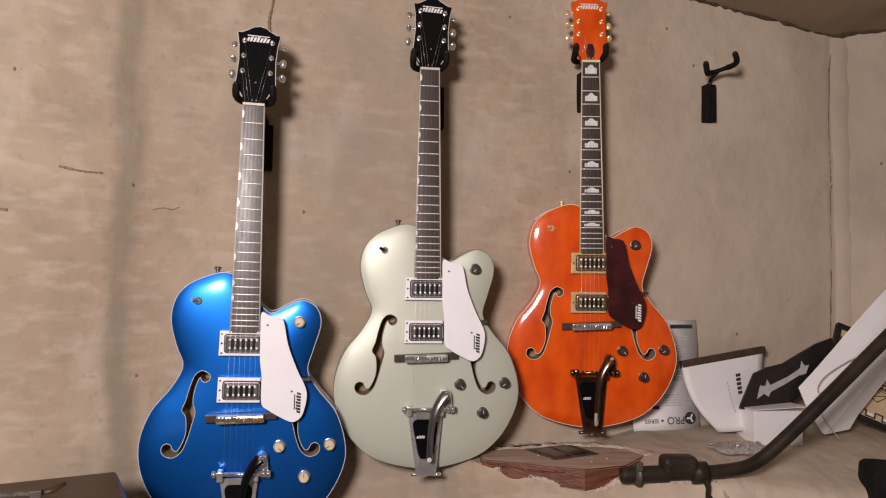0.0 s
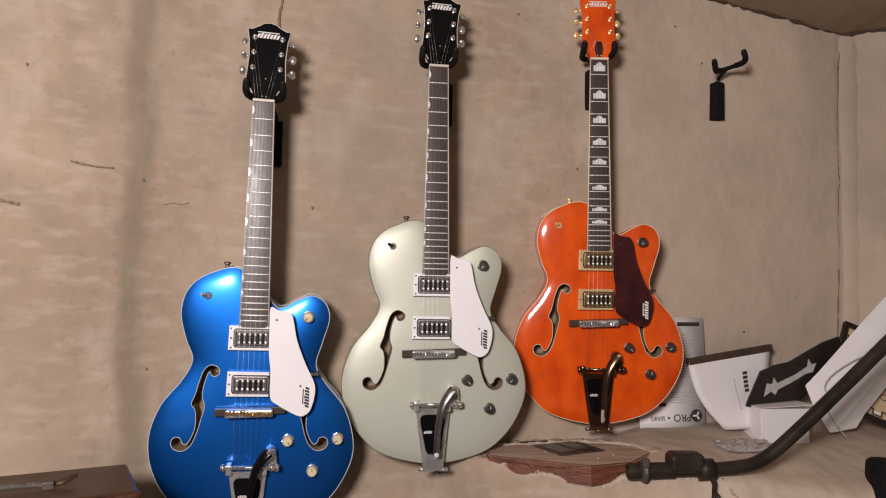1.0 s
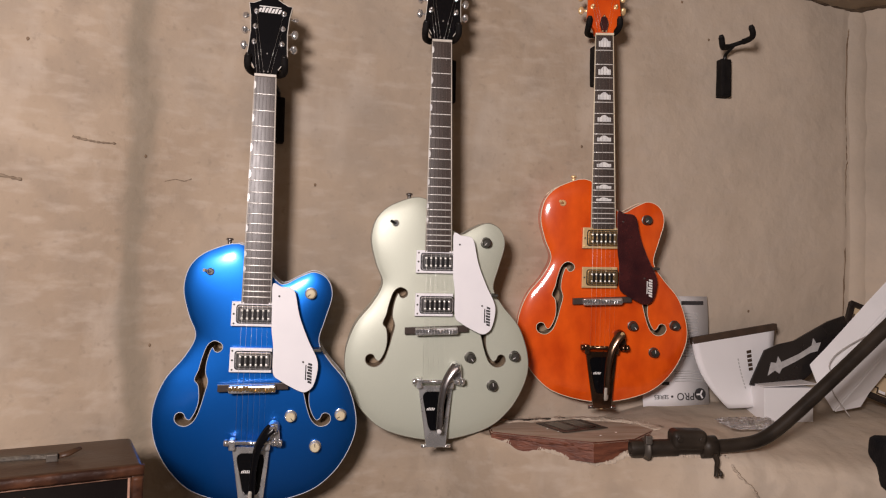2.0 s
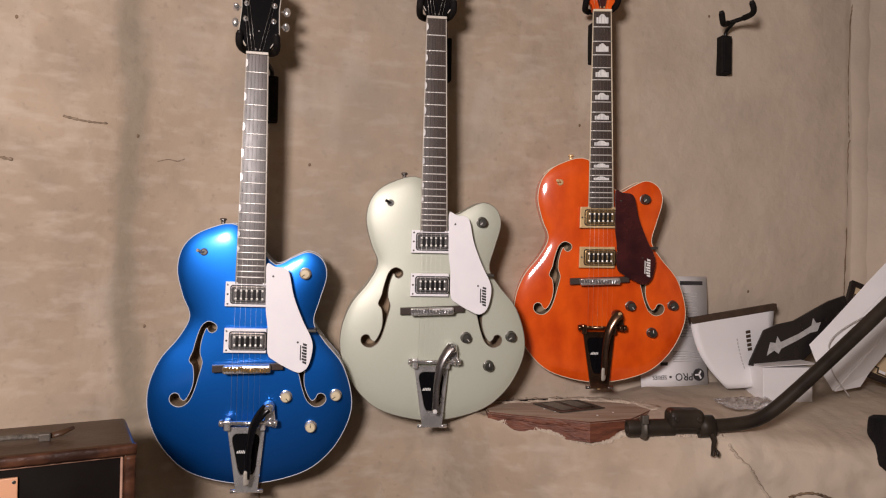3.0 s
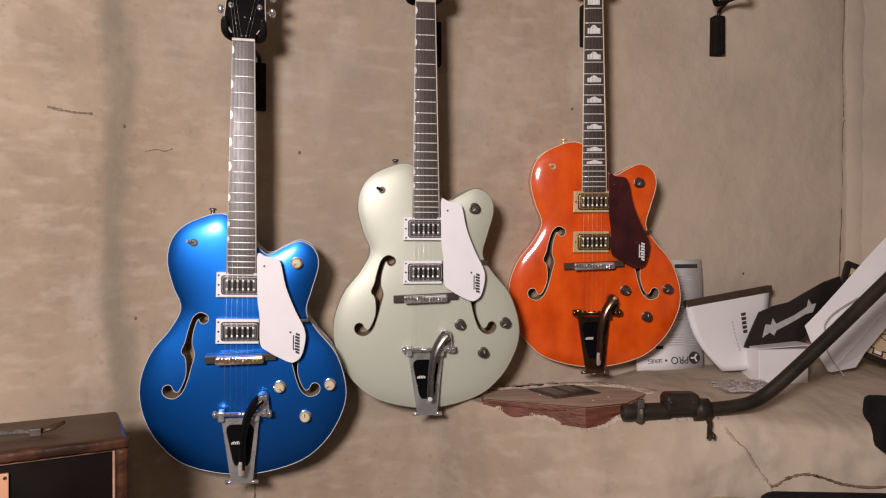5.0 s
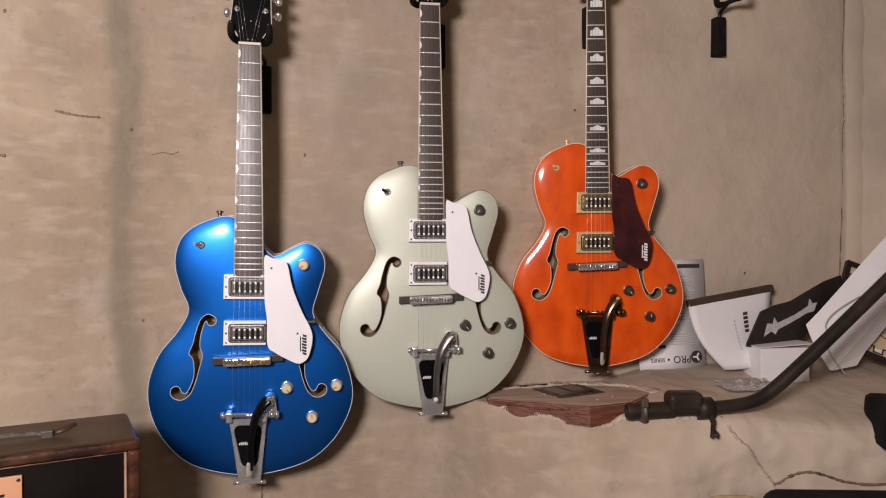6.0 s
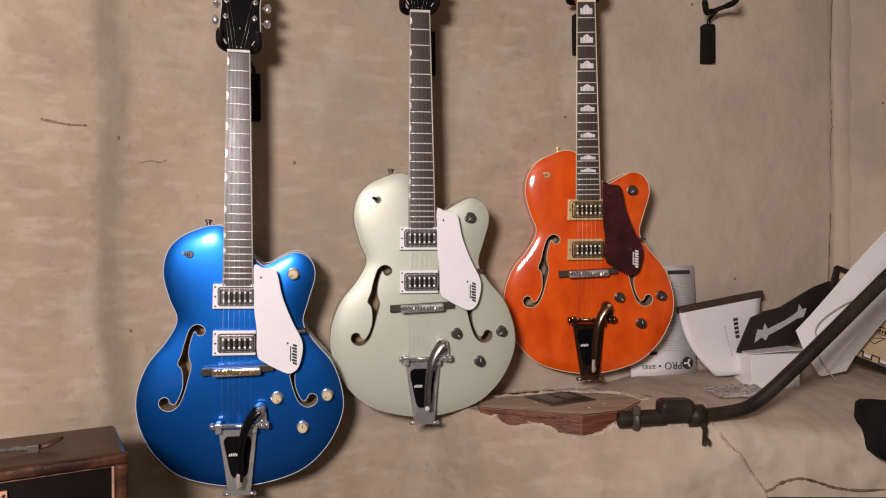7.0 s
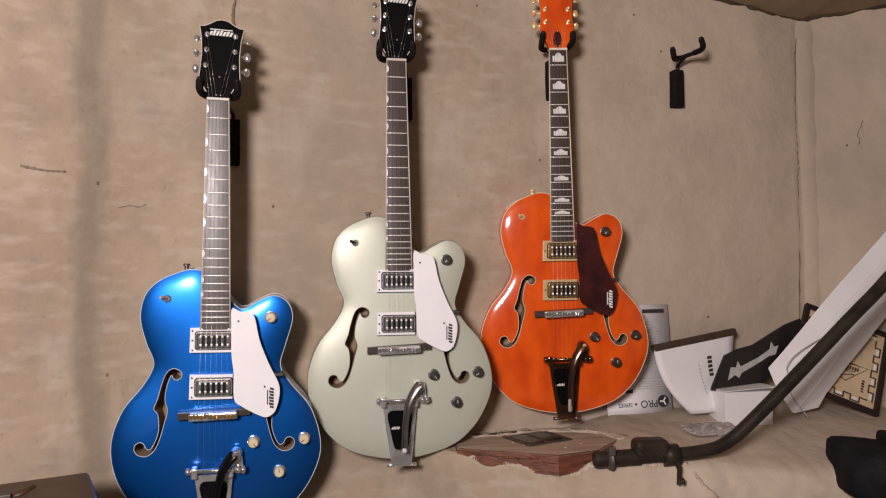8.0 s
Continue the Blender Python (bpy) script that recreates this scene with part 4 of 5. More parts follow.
# ---- old amplifier ----
def amplifier():
    w, d, h = 0.44, 0.20, 0.4035
    ang = radians(27.7)
    ux, uy = Vector((math.cos(ang), math.sin(ang), 0)), Vector((-math.sin(ang), math.cos(ang), 0))
    base = Vector((-0.494, 1.080, 0.685)) - ux * (w / 2) + uy * (d / 2)
    a = thing("guitar_amplifier", Matrix.Translation(base) @ Matrix.Rotation(ang, 4, "Z"), "worn brown covered vintage amplifier with scuffed wooden edges", "amplifier")
    t = 0.017
    part("top_panel", box(bmesh.new(), (-w / 2, -d / 2, h - t), (w / 2, d / 2, h), 0.0083, 5), M_LEATHER, a)
    part("side_panel", box(bmesh.new(), (w / 2 - t, -d / 2 + 0.001, 0), (w / 2 - 0.001, d / 2 - 0.001, h - t - 0.0005), 0.002), M_LEATHER, a)
    part("side_panel", box(bmesh.new(), (-w / 2 + 0.001, -d / 2 + 0.001, 0), (-w / 2 + t, d / 2 - 0.001, h - t - 0.0005), 0.002), M_LEATHER, a)
    part("bottom_panel", box(bmesh.new(), (-w / 2 + t, -d / 2 + 0.001, 0), (w / 2 - t, d / 2 - 0.001, t), 0.001), M_LEATHER, a)
    part("back_panel", box(bmesh.new(), (-w / 2 + t, d / 2 - 0.02, t), (w / 2 - t, d / 2 - 0.008, h - t)), M_LEATHER, a)
    rnd = random.Random(5)

    def worn(lo, hi, name="worn_edge"):
        bm = bmesh.new()
        long = max(range(3), key=lambda q: hi[q] - lo[q])
        n = 60
        rings = []
        for i in range(n + 1):
            u = lo[long] + (hi[long] - lo[long]) * i / n
            ring = []
            o = [q for q in range(3) if q != long]
            cx, cy = (lo[o[0]] + hi[o[0]]) / 2, (lo[o[1]] + hi[o[1]]) / 2
            hx, hy = (hi[o[0]] - lo[o[0]]) / 2, (hi[o[1]] - lo[o[1]]) / 2
            for k in range(12):
                t = k * math.tau / 12
                f = (abs(math.cos(t)) ** 4 + abs(math.sin(t)) ** 4) ** -0.25
                p = [0, 0, 0]
                p[long] = u
                p[o[0]] = cx + hx * f * math.cos(t) + rnd.uniform(-1, 1) * 0.0004
                p[o[1]] = cy + hy * f * math.sin(t) + rnd.uniform(-1, 1) * 0.0004
                ring.append(bm.verts.new(p))
            rings.append(ring)
        for A, B in zip(rings, rings[1:]):
            for k in range(12):
                bm.faces.new((A[k], A[(k + 1) % 12], B[(k + 1) % 12], B[k])).smooth = True
        bm.faces.new(rings[0])
        bm.faces.new(rings[-1])
        bmesh.ops.recalc_face_normals(bm, faces=bm.faces)
        part(name, bm, M_WORN, a)

    worn((-w / 2 - 0.0008, -d / 2 - 0.0012, h - 0.0185), (w / 2 + 0.0008, -d / 2 + 0.012, h - 0.0015))
    worn((w / 2 - 0.0175, -d / 2 - 0.0010, 0.001), (w / 2 + 0.0004, -d / 2 + 0.012, h - 0.0188))
    worn((-w / 2 - 0.0004, -d / 2 - 0.0010, 0.001), (-w / 2 + 0.0175, -d / 2 + 0.012, h - 0.0188))
    part("front_panel", box(bmesh.new(), (-w / 2 + t, -d / 2 + 0.010, t), (w / 2 - t, -d / 2 + 0.016, h - t)), M_GRILLE, a, "dark recessed front cloth")
    part("piping", tube(bmesh.new(), [(-w / 2 + t + 0.001, -d / 2 + 0.008, h - t - 0.004), (w / 2 - t - 0.003, -d / 2 + 0.008, h - t - 0.004)], 0.0015, 6), M_PIPING, a)
    part("piping", tube(bmesh.new(), [(w / 2 - t - 0.003, -d / 2 + 0.008, h - t - 0.004), (w / 2 - t - 0.003, -d / 2 + 0.008, t + 0.004)], 0.0022, 6), M_PIPING, a)
    pl = part("name_plate", box(bmesh.new(), (-0.075, -d / 2 + 0.004, h - 0.15), (0.060, -d / 2 + 0.010, h - 0.034), 0.0012), M_COPPER, a, "copper-coloured plate screwed to the front")
    for x in (-0.069, 0.055):
        part("screw", disc(bmesh.new(), x, h - 0.040, -d / 2 + 0.004, -d / 2 + 0.0025, 0.0026, sides=10), M_DARKKNOB, pl)
    part("plate_line", wordbars(bmesh.new(), -0.01, h - 0.062, 6, 0.05, 0.004, -d / 2 + 0.0030, -d / 2 + 0.0041), M_WORN, pl)
    # handle
    pts = curve([(-0.115, -0.022, h + 0.004), (-0.09, -0.022, h + 0.009), (-0.02, -0.022, h + 0.010), (0.060, -0.022, h + 0.009), (0.090, -0.022, h + 0.007)], 6)
    hd = part("handle", tube(bmesh.new(), pts, 0.0046, 10, flat=0.6), M_STRAP, a, "braided strap handle with a metal end clip")
    part("clip", box(bmesh.new(), (0.084, -0.030, h - 0.001), (0.101, -0.014, h + 0.012), 0.002), M_ZINC, hd)
    part("clip", box(bmesh.new(), (-0.125, -0.031, h - 0.001), (-0.105, -0.011, h + 0.014), 0.002), M_ZINC, hd)
    part("strap_end", tube(bmesh.new(), [(0.098, -0.021, h + 0.006), (0.116, -0.018, h + 0.009), (0.134, -0.014, h + 0.015)], [0.005, 0.0058, 0.003], 10, flat=0.5), M_LEATHER, hd)


amplifier()


# ---- the ledge and what lies on it ----
def disc_up(x, y, z):
    bm = disc(bmesh.new(), 0, 0, 0, -0.0012, 0.0022, sides=10)
    bmesh.ops.transform(bm, matrix=Matrix.Translation((x, y, z)) @ Matrix.Rotation(radians(-90), 4, "X"), verts=bm.verts)
    return bm


def timber():
    b = thing("timber_board", Matrix.Identity(4), "rough red-stained timber board set into the plaster ledge", "board")
    bm = bmesh.new()
    front = [(0.090, 1.62), (0.096, 1.496), (0.150, 1.470), (0.200, 1.450), (0.250, 1.430), (0.300, 1.408), (0.345, 1.424), (0.400, 1.446), (0.480, 1.55), (0.484, 1.690), (0.30, 1.665)]
    rnd = random.Random(3)
    lo = [bm.verts.new((x, y + rnd.uniform(-0.003, 0.003), 1.014)) for x, y in front]
    hi = [bm.verts.new((x, y, 1.055)) for x, y in front]
    n = len(front)
    bm.faces.new(hi)
    bm.faces.new(lo[::-1])
    for i in range(n):
        bm.faces.new((lo[i], lo[(i + 1) % n], hi[(i + 1) % n], hi[i]))
    bmesh.ops.recalc_face_normals(bm, faces=bm.faces)
    bmesh.ops.bevel(bm, geom=[e for e in bm.edges if min(v.co.z for v in e.verts) > 1.05], offset=0.003, segments=2, affect="EDGES")
    for f in bm.faces:
        if f.normal.z > 0.9:
            f.material_index = 1
    part("plank", bm, [M_REDWOOD, M_TANWOOD], b)
    # chipped strips along the front edge
    a, c = Vector((0.105, 1.490, 0)), Vector((0.297, 1.408, 0))
    for k in range(7):
        u = k / 7
        p0, p1 = a.lerp(c, u), a.lerp(c, min(u + rnd.uniform(0.10, 0.2), 1))
        z = 1.034 + 0.016 * rnd.random()
        part("splinter", tube(bmesh.new(), [(p0.x, p0.y, z), ((p0.x + p1.x) / 2, (p0.y + p1.y) / 2, z + 0.001), (p1.x, p1.y, z - 0.001)], [0.0008, 0.0026, 0.0008], 5), M_REDWOOD, b)
    for x, y in ((0.245, 1.505), (0.372, 1.502), (0.225, 1.53), (0.33, 1.47)):
        part("nail", disc_up(x, y, 1.0555), M_FRET, b)


timber()


def crumbs(name, line, n, spread, size, seed, label):
    """Ragged plaster crumbs pressed along a line of (x, y, z)."""
    rnd = random.Random(seed)
    pts = curve(line, 12)
    bm = bmesh.new()
    for _ in range(n):
        p = rnd.choice(pts) + Vector((rnd.gauss(0, spread), rnd.gauss(0, spread), rnd.gauss(0, spread * 0.45)))
        r = size * rnd.uniform(0.4, 1.2)
        q = bmesh.ops.create_icosphere(bm, subdivisions=1, radius=r, matrix=Matrix.Translation(p) @ Euler((rnd.random() * 6, rnd.random() * 6, rnd.random() * 6)).to_matrix().to_4x4() @ Matrix.Diagonal((1, rnd.uniform(0.5, 1), rnd.uniform(0.4, 0.9), 1)))
        for v in q["verts"]:
            v.co += Vector((rnd.uniform(-1, 1), rnd.uniform(-1, 1), rnd.uniform(-1, 1))) * r * 0.35
    return tagged(part(name, bm, M_CRUMB, None, smooth=True), label, "plaster", kind="stuff")


def torn_edge(name, line, r, flat):
    """A ragged low bank of torn plaster along a line."""
    rnd = random.Random(27)
    bm = bmesh.new()
    rings = []
    pts = curve(line, 40)
    for i, p in enumerate(pts):
        d = (pts[min(i + 1, len(pts) - 1)] - pts[max(i - 1, 0)]).normalized()
        side = Vector((-d.y, d.x, 0))
        q = r * min(1, i / 12 + 0.1, (len(pts) - 1 - i) / 12 + 0.1)
        ring = []
        for k in range(14):
            t = k * math.tau / 14
            e = q * (1 + 0.75 * noise.noise(Vector((p.x * 60, math.cos(t) * 1.6 + 9, math.sin(t) * 1.6))) + 0.16 * rnd.uniform(-1, 1))
            ring.append(bm.verts.new(p + side * e * math.cos(t) + Vector((0, 0, flat * e * math.sin(t)))))
        rings.append(ring)
    for A, B in zip(rings, rings[1:]):
        for k in range(14):
            bm.faces.new((A[k], A[(k + 1) % 14], B[(k + 1) % 14], B[k])).smooth = True
    bmesh.ops.recalc_face_normals(bm, faces=bm.faces)
    part(name, bm, M_CRUMB, wall_back, "pale torn plaster")


def plaster_rim():
    """Ragged torn edge of the plaster where it meets board and pipe."""
    rnd = random.Random(21)
    bm = bmesh.new()
    rings = []
    for x in np.linspace(0.10, 0.60, 420):
        z = ledge(x)[2] - 0.006
        c = Vector((x, face_y(x, z) + 0.004, z + 0.003 * noise.noise(Vector((x * 40, 0, 0)))))
        r = 0.0075 * min(1, (x - 0.095) / 0.03, (0.605 - x) / 0.05)
        ring = []
        for k in range(10):
            t = k * math.tau / 10
            q = r * (1 + 0.5 * noise.noise(Vector((x * 130, math.cos(t) * 2, math.sin(t) * 2)))) + 0.0022 * rnd.uniform(-0.5, 1)
            ring.append(bm.verts.new(c + Vector((0.0006 * rnd.uniform(-1, 1), q * math.cos(t), q * math.sin(t)))))
        rings.append(ring)
    for A, B in zip(rings, rings[1:]):
        for k in range(10):
            bm.faces.new((A[k], A[(k + 1) % 10], B[(k + 1) % 10], B[k])).smooth = True
    bmesh.ops.recalc_face_normals(bm, faces=bm.faces)
    part("plaster_rim", bm, M_CRUMB, wall_back, "pale torn plaster edge")


plaster_rim()
torn_edge("plaster_strip", [(0.095, 1.592, 1.055), (0.20, 1.618, 1.055), (0.30, 1.640, 1.056), (0.38, 1.636, 1.056), (0.43, 1.618, 1.056), (0.47, 1.575, 1.056), (0.485, 1.53, 1.056)], 0.013, 0.35)
crumbs("plaster_crumbs", [(0.10, 1.592, 1.056), (0.20, 1.618, 1.056), (0.30, 1.640, 1.057), (0.38, 1.636, 1.057), (0.43, 1.618, 1.057), (0.47, 1.575, 1.057)], 460, 0.008, 0.0013, 22, "loose plaster crumbs on the back of the board")


def flat_thing(name, corners, label, category):
    """A thin sheet with the four corners given, bottom left first and round; returns the empty and a frame in metres on its face."""
    a, b, c, d = [Vector(p) for p in corners]
    r = (b - a).normalized()
    u = ((d - a) - r * (d - a).dot(r)).normalized()
    m = axes(r, u, a)
    t = thing(name, m, label, category)
    return t, (b - a).length, ((d - a) - r * (d - a).dot(r)).length


def letters(text, size, m, material, parent, name="lettering"):
    cu = bpy.data.curves.new(name, "FONT")
    cu.body, cu.size, cu.extrude = text, size, 0.0002
    ob = new(name, cu)
    me = bpy.data.meshes.new_from_object(ob.evaluated_get(bpy.context.evaluated_depsgraph_get()))
    bpy.data.objects.remove(ob)
    me.materials.clear()
    me.materials.append(material)
    me.name = name
    q = new(name, me)
    q.parent = parent
    q.matrix_local = m
    return q


# printed leaflet, upside down against the wall
lf, w, h = flat_thing("leaflet", [(0.491, 1.690, 1.078), (0.672, 1.728, 1.078), (0.669, 1.748, 1.353), (0.489, 1.705, 1.353)], "white printed instruction leaflet leaning upside down on the wall", "leaflet")
bm = bmesh.new()
for i in range(13):
    for j in range(2):
        bm.verts.new((w * j, 0.004 * math.sin(i * 0.5), h * i / 12))
bm.verts.ensure_lookup_table()
for i in range(12):
    bm.faces.new([bm.verts[k] for k in (2 * i, 2 * i + 1, 2 * i + 3, 2 * i + 2)])
ext = bmesh.ops.extrude_face_region(bm, geom=bm.faces[:])
bmesh.ops.translate(bm, vec=(0, 0.0008, 0), verts=[v for v in ext["geom"] if isinstance(v, bmesh.types.BMVert)])
bmesh.ops.recalc_face_normals(bm, faces=bm.faces)
part("sheet", bm, M_PAPER, lf, smooth=True)


def leaf_bar(x0, z0, x1, z1, material, name="print_bar"):
    y = 0.004 * math.sin((z0 + z1) / 2 / h * 6) - 0.0010
    part(name, box(bmesh.new(), (x0, y, z0), (x1, y + 0.0006, z1)), material, lf)


leaf_bar(w - 0.075, h - 0.022, w - 0.012, h - 0.012, M_INK)
for k in range(16):
    leaf_bar(w - 0.085, h - 0.045 - 0.0072 * k, w - (0.045 if k % 5 == 4 else 0.030), h - 0.0425 - 0.0072 * k, M_GREYINK)
leaf_bar(0.055, 0.052, 0.075, 0.060, M_INK)
for k in range(5):
    leaf_bar(0.09, 0.060 + 0.0062 * k, w - 0.015, 0.0623 + 0.0062 * k, M_GREYINK)
flip = Matrix.Rotation(radians(90), 4, "X") @ Matrix.Rotation(radians(180), 4, "Z")
letters("PRO", 0.026, Matrix.Translation((w - 0.042, -0.0008, 0.032)) @ flip, M_INK, lf)
letters("SERIES", 0.0145, Matrix.Translation((0.070, -0.0008, 0.028)) @ flip, M_INK, lf)
leaf_bar(0.078, 0.021, 0.084, 0.026, M_INK, "dash")
bm = disc(bmesh.new(), w - 0.026, 0.028, 0.0008, -0.0012, 0.0155, sides=24)
part("round_emblem", bm, M_INK, lf)
bm = bmesh.new()
for a in (0.5, 2.6, 4.7):
    box(bm, (-0.002, -0.0019, 0.0), (0.002, -0.0011, 0.011), m=Matrix.Translation((w - 0.026, 0, 0.028)) @ Matrix.Rotation(a, 4, "Y"))
part("emblem_mark", bm, M_PAPER, lf)


def booklet():
    b = thing("booklet", Matrix.Identity(4), "white curled booklet with a dark spine leaning on the wall", "booklet")
    tl, tr, brr, bl = Vector((0.612, 1.690, 1.251)), Vector((0.848, 1.745, 1.286)), Vector((0.812, 1.700, 1.090)), Vector((0.694, 1.665, 1.082))

    def sheet(k, off):
        bm = bmesh.new()
        n = 12
        g = []
        for i in range(n + 1):
            v = i / n
            left = tl.lerp(bl, v) + Vector((-0.025 * math.sin(math.pi * v), -0.016 * math.sin(math.pi * v), -0.004 * math.sin(math.pi * v)))
            right = tr.lerp(brr, v)
            g.append([bm.verts.new(left.lerp(right, j / n) + Vector((0, off - 0.016 * math.sin(math.pi * j / n) * v, 0))) for j in range(n + 1)])
        for i in range(n):
            for j in range(n):
                bm.faces.new((g[i][j], g[i + 1][j], g[i + 1][j + 1], g[i][j + 1]))
        ext = bmesh.ops.extrude_face_region(bm, geom=bm.faces[:])
        bmesh.ops.translate(bm, vec=(0, 0.002, 0), verts=[v for v in ext["geom"] if isinstance(v, bmesh.types.BMVert)])
        bmesh.ops.recalc_face_normals(bm, faces=bm.faces)
        part("page", bm, M_PAPER, b, smooth=True)

    sheet(0, 0.0)
    sheet(1, 0.006)
    d = (tr - tl).normalized()
    up = Vector((0.14, 0, -0.99))
    q = axes(d, -up, tl + up * 0.016)
    bm = box(bmesh.new(), (-0.002, -0.006, 0), ((tr - tl).length + 0.002, 0.010, 0.017), 0.0015)
    bmesh.ops.transform(bm, matrix=q, verts=bm.verts)
    part("dark_spine", bm, M_BROWNINK, b, "dark brown spine strip")
    # a title that can't be read, running down the page
    def on_page(u, v):
        left = tl.lerp(bl, v) + Vector((-0.025 * math.sin(math.pi * v), -0.016 * math.sin(math.pi * v), -0.004 * math.sin(math.pi * v)))
        return left.lerp(tr.lerp(brr, v), u) + Vector((0, -0.016 * math.sin(math.pi * u) * v - 0.0015, 0))

    def mark(u0, u1, v0, v1, name, material):
        bm = bmesh.new()
        bm.faces.new([bm.verts.new(on_page(u, v)) for u, v in ((u0, v0), (u0, v1), (u1, v1), (u1, v0))])
        ext = bmesh.ops.extrude_face_region(bm, geom=bm.faces[:])
        bmesh.ops.translate(bm, vec=(0, 0.001, 0), verts=[q for q in ext["geom"] if isinstance(q, bmesh.types.BMVert)])
        bmesh.ops.recalc_face_normals(bm, faces=bm.faces)
        part(name, bm, material, b)

    for k in range(5):
        mark(0.63, 0.69, 0.28 + 0.055 * k, 0.318 + 0.055 * k, "title_bar", M_BROWNINK)
    for k in range(9):
        mark(0.50, 0.513, 0.36 + 0.045 * k, 0.39 + 0.045 * k, "small_bar", M_GREYINK)


booklet()


def dark_card():
    c = thing("dark_card", axes((0.970, 0.243, 0.0), (0, 0.10, 1), (0.745, 1.655, 1.075)), "glossy black folded card with a pale cut-out shape", "card")
    loop = [(0.045, 0.0), (0.035, 0.058), (0.001, 0.066), (0.005, 0.076), (0.050, 0.150), (0.090, 0.164), (0.140, 0.173), (0.200, 0.200), (0.250, 0.222), (0.300, 0.236), (0.312, 0.195), (0.240, 0.130), (0.150, 0.068), (0.10, 0.0)]
    part("card", slab(bmesh.new(), loop, -0.003, 0.003, 0.001), M_CARD, c)
    shape = [(0.052, 0.088), (0.064, 0.120), (0.080, 0.118), (0.086, 0.134), (0.094, 0.120), (0.150, 0.140), (0.190, 0.160), (0.196, 0.178), (0.204, 0.166), (0.218, 0.168), (0.206, 0.146), (0.184, 0.142), (0.140, 0.122), (0.094, 0.104), (0.086, 0.092), (0.074, 0.100)]
    part("cut_out", slab(bmesh.new(), shape, -0.0045, -0.0026), M_GREYINK, c, "pale shape on the card")


dark_card()


def small_carton():
    ang = radians(5)
    m = Matrix.Translation((0.819, 1.670, 1.058)) @ Matrix.Rotation(ang, 4, "Z")
    c = thing("small_carton", m, "small white cardboard box with a loose lid flap", "carton")
    w, d, h = 0.125, 0.090, 0.083
    part("box_body", box(bmesh.new(), (-w / 2, -d / 2, 0), (w / 2, d / 2, h), 0.0012), M_CARTON, c)
    bm = box(bmesh.new(), (-w / 2, -d / 2 - 0.001, h + 0.001), (w / 2 + 0.012, d / 2, h + 0.0028), 0.0005)
    bmesh.ops.rotate(bm, verts=bm.verts, cent=(-w / 2, 0, h), matrix=Matrix.Rotation(radians(-3), 3, "Y"))
    part("lid_flap", bm, M_CARTON, c)


small_carton()


def film_bag():
    b = thing("plastic_bag", pose(0.690, 1.545, 1.062, 5, 0, 8), "small clear plastic bag of hardware lying on the ledge", "bag")
    bm = bmesh.new()
    n = 14
    for s in (1, -1):
        g = [[bm.verts.new((0.135 * (i / n - 0.5), 0.075 * (j / n - 0.5), 0.010 + s * 0.008 * math.sin(math.pi * i / n) ** 0.5 * math.sin(math.pi * j / n) ** 0.5 + 0.006 * noise.noise(Vector((i * 0.6, j * 0.6, 0))))) for j in range(n + 1)] for i in range(n + 1)]
        for i in range(n):
            for j in range(n):
                bm.faces.new((g[i][j], g[i + 1][j], g[i + 1][j + 1], g[i][j + 1])[::s])
    bmesh.ops.remove_doubles(bm, verts=bm.verts, dist=0.0004)
    part("film", bm, M_FILM, b)
    rnd = random.Random(8)
    for k in range(5):
        x, y, a = rnd.uniform(-0.03, 0.02), rnd.uniform(-0.02, 0.015), rnd.uniform(0, 3)
        part("screw", tube(bmesh.new(), [(x, y, 0.010), (x + 0.020 * math.cos(a), y + 0.020 * math.sin(a), 0.011)], [0.0035, 0.0018], 8), M_FRET, b)


film_bag()


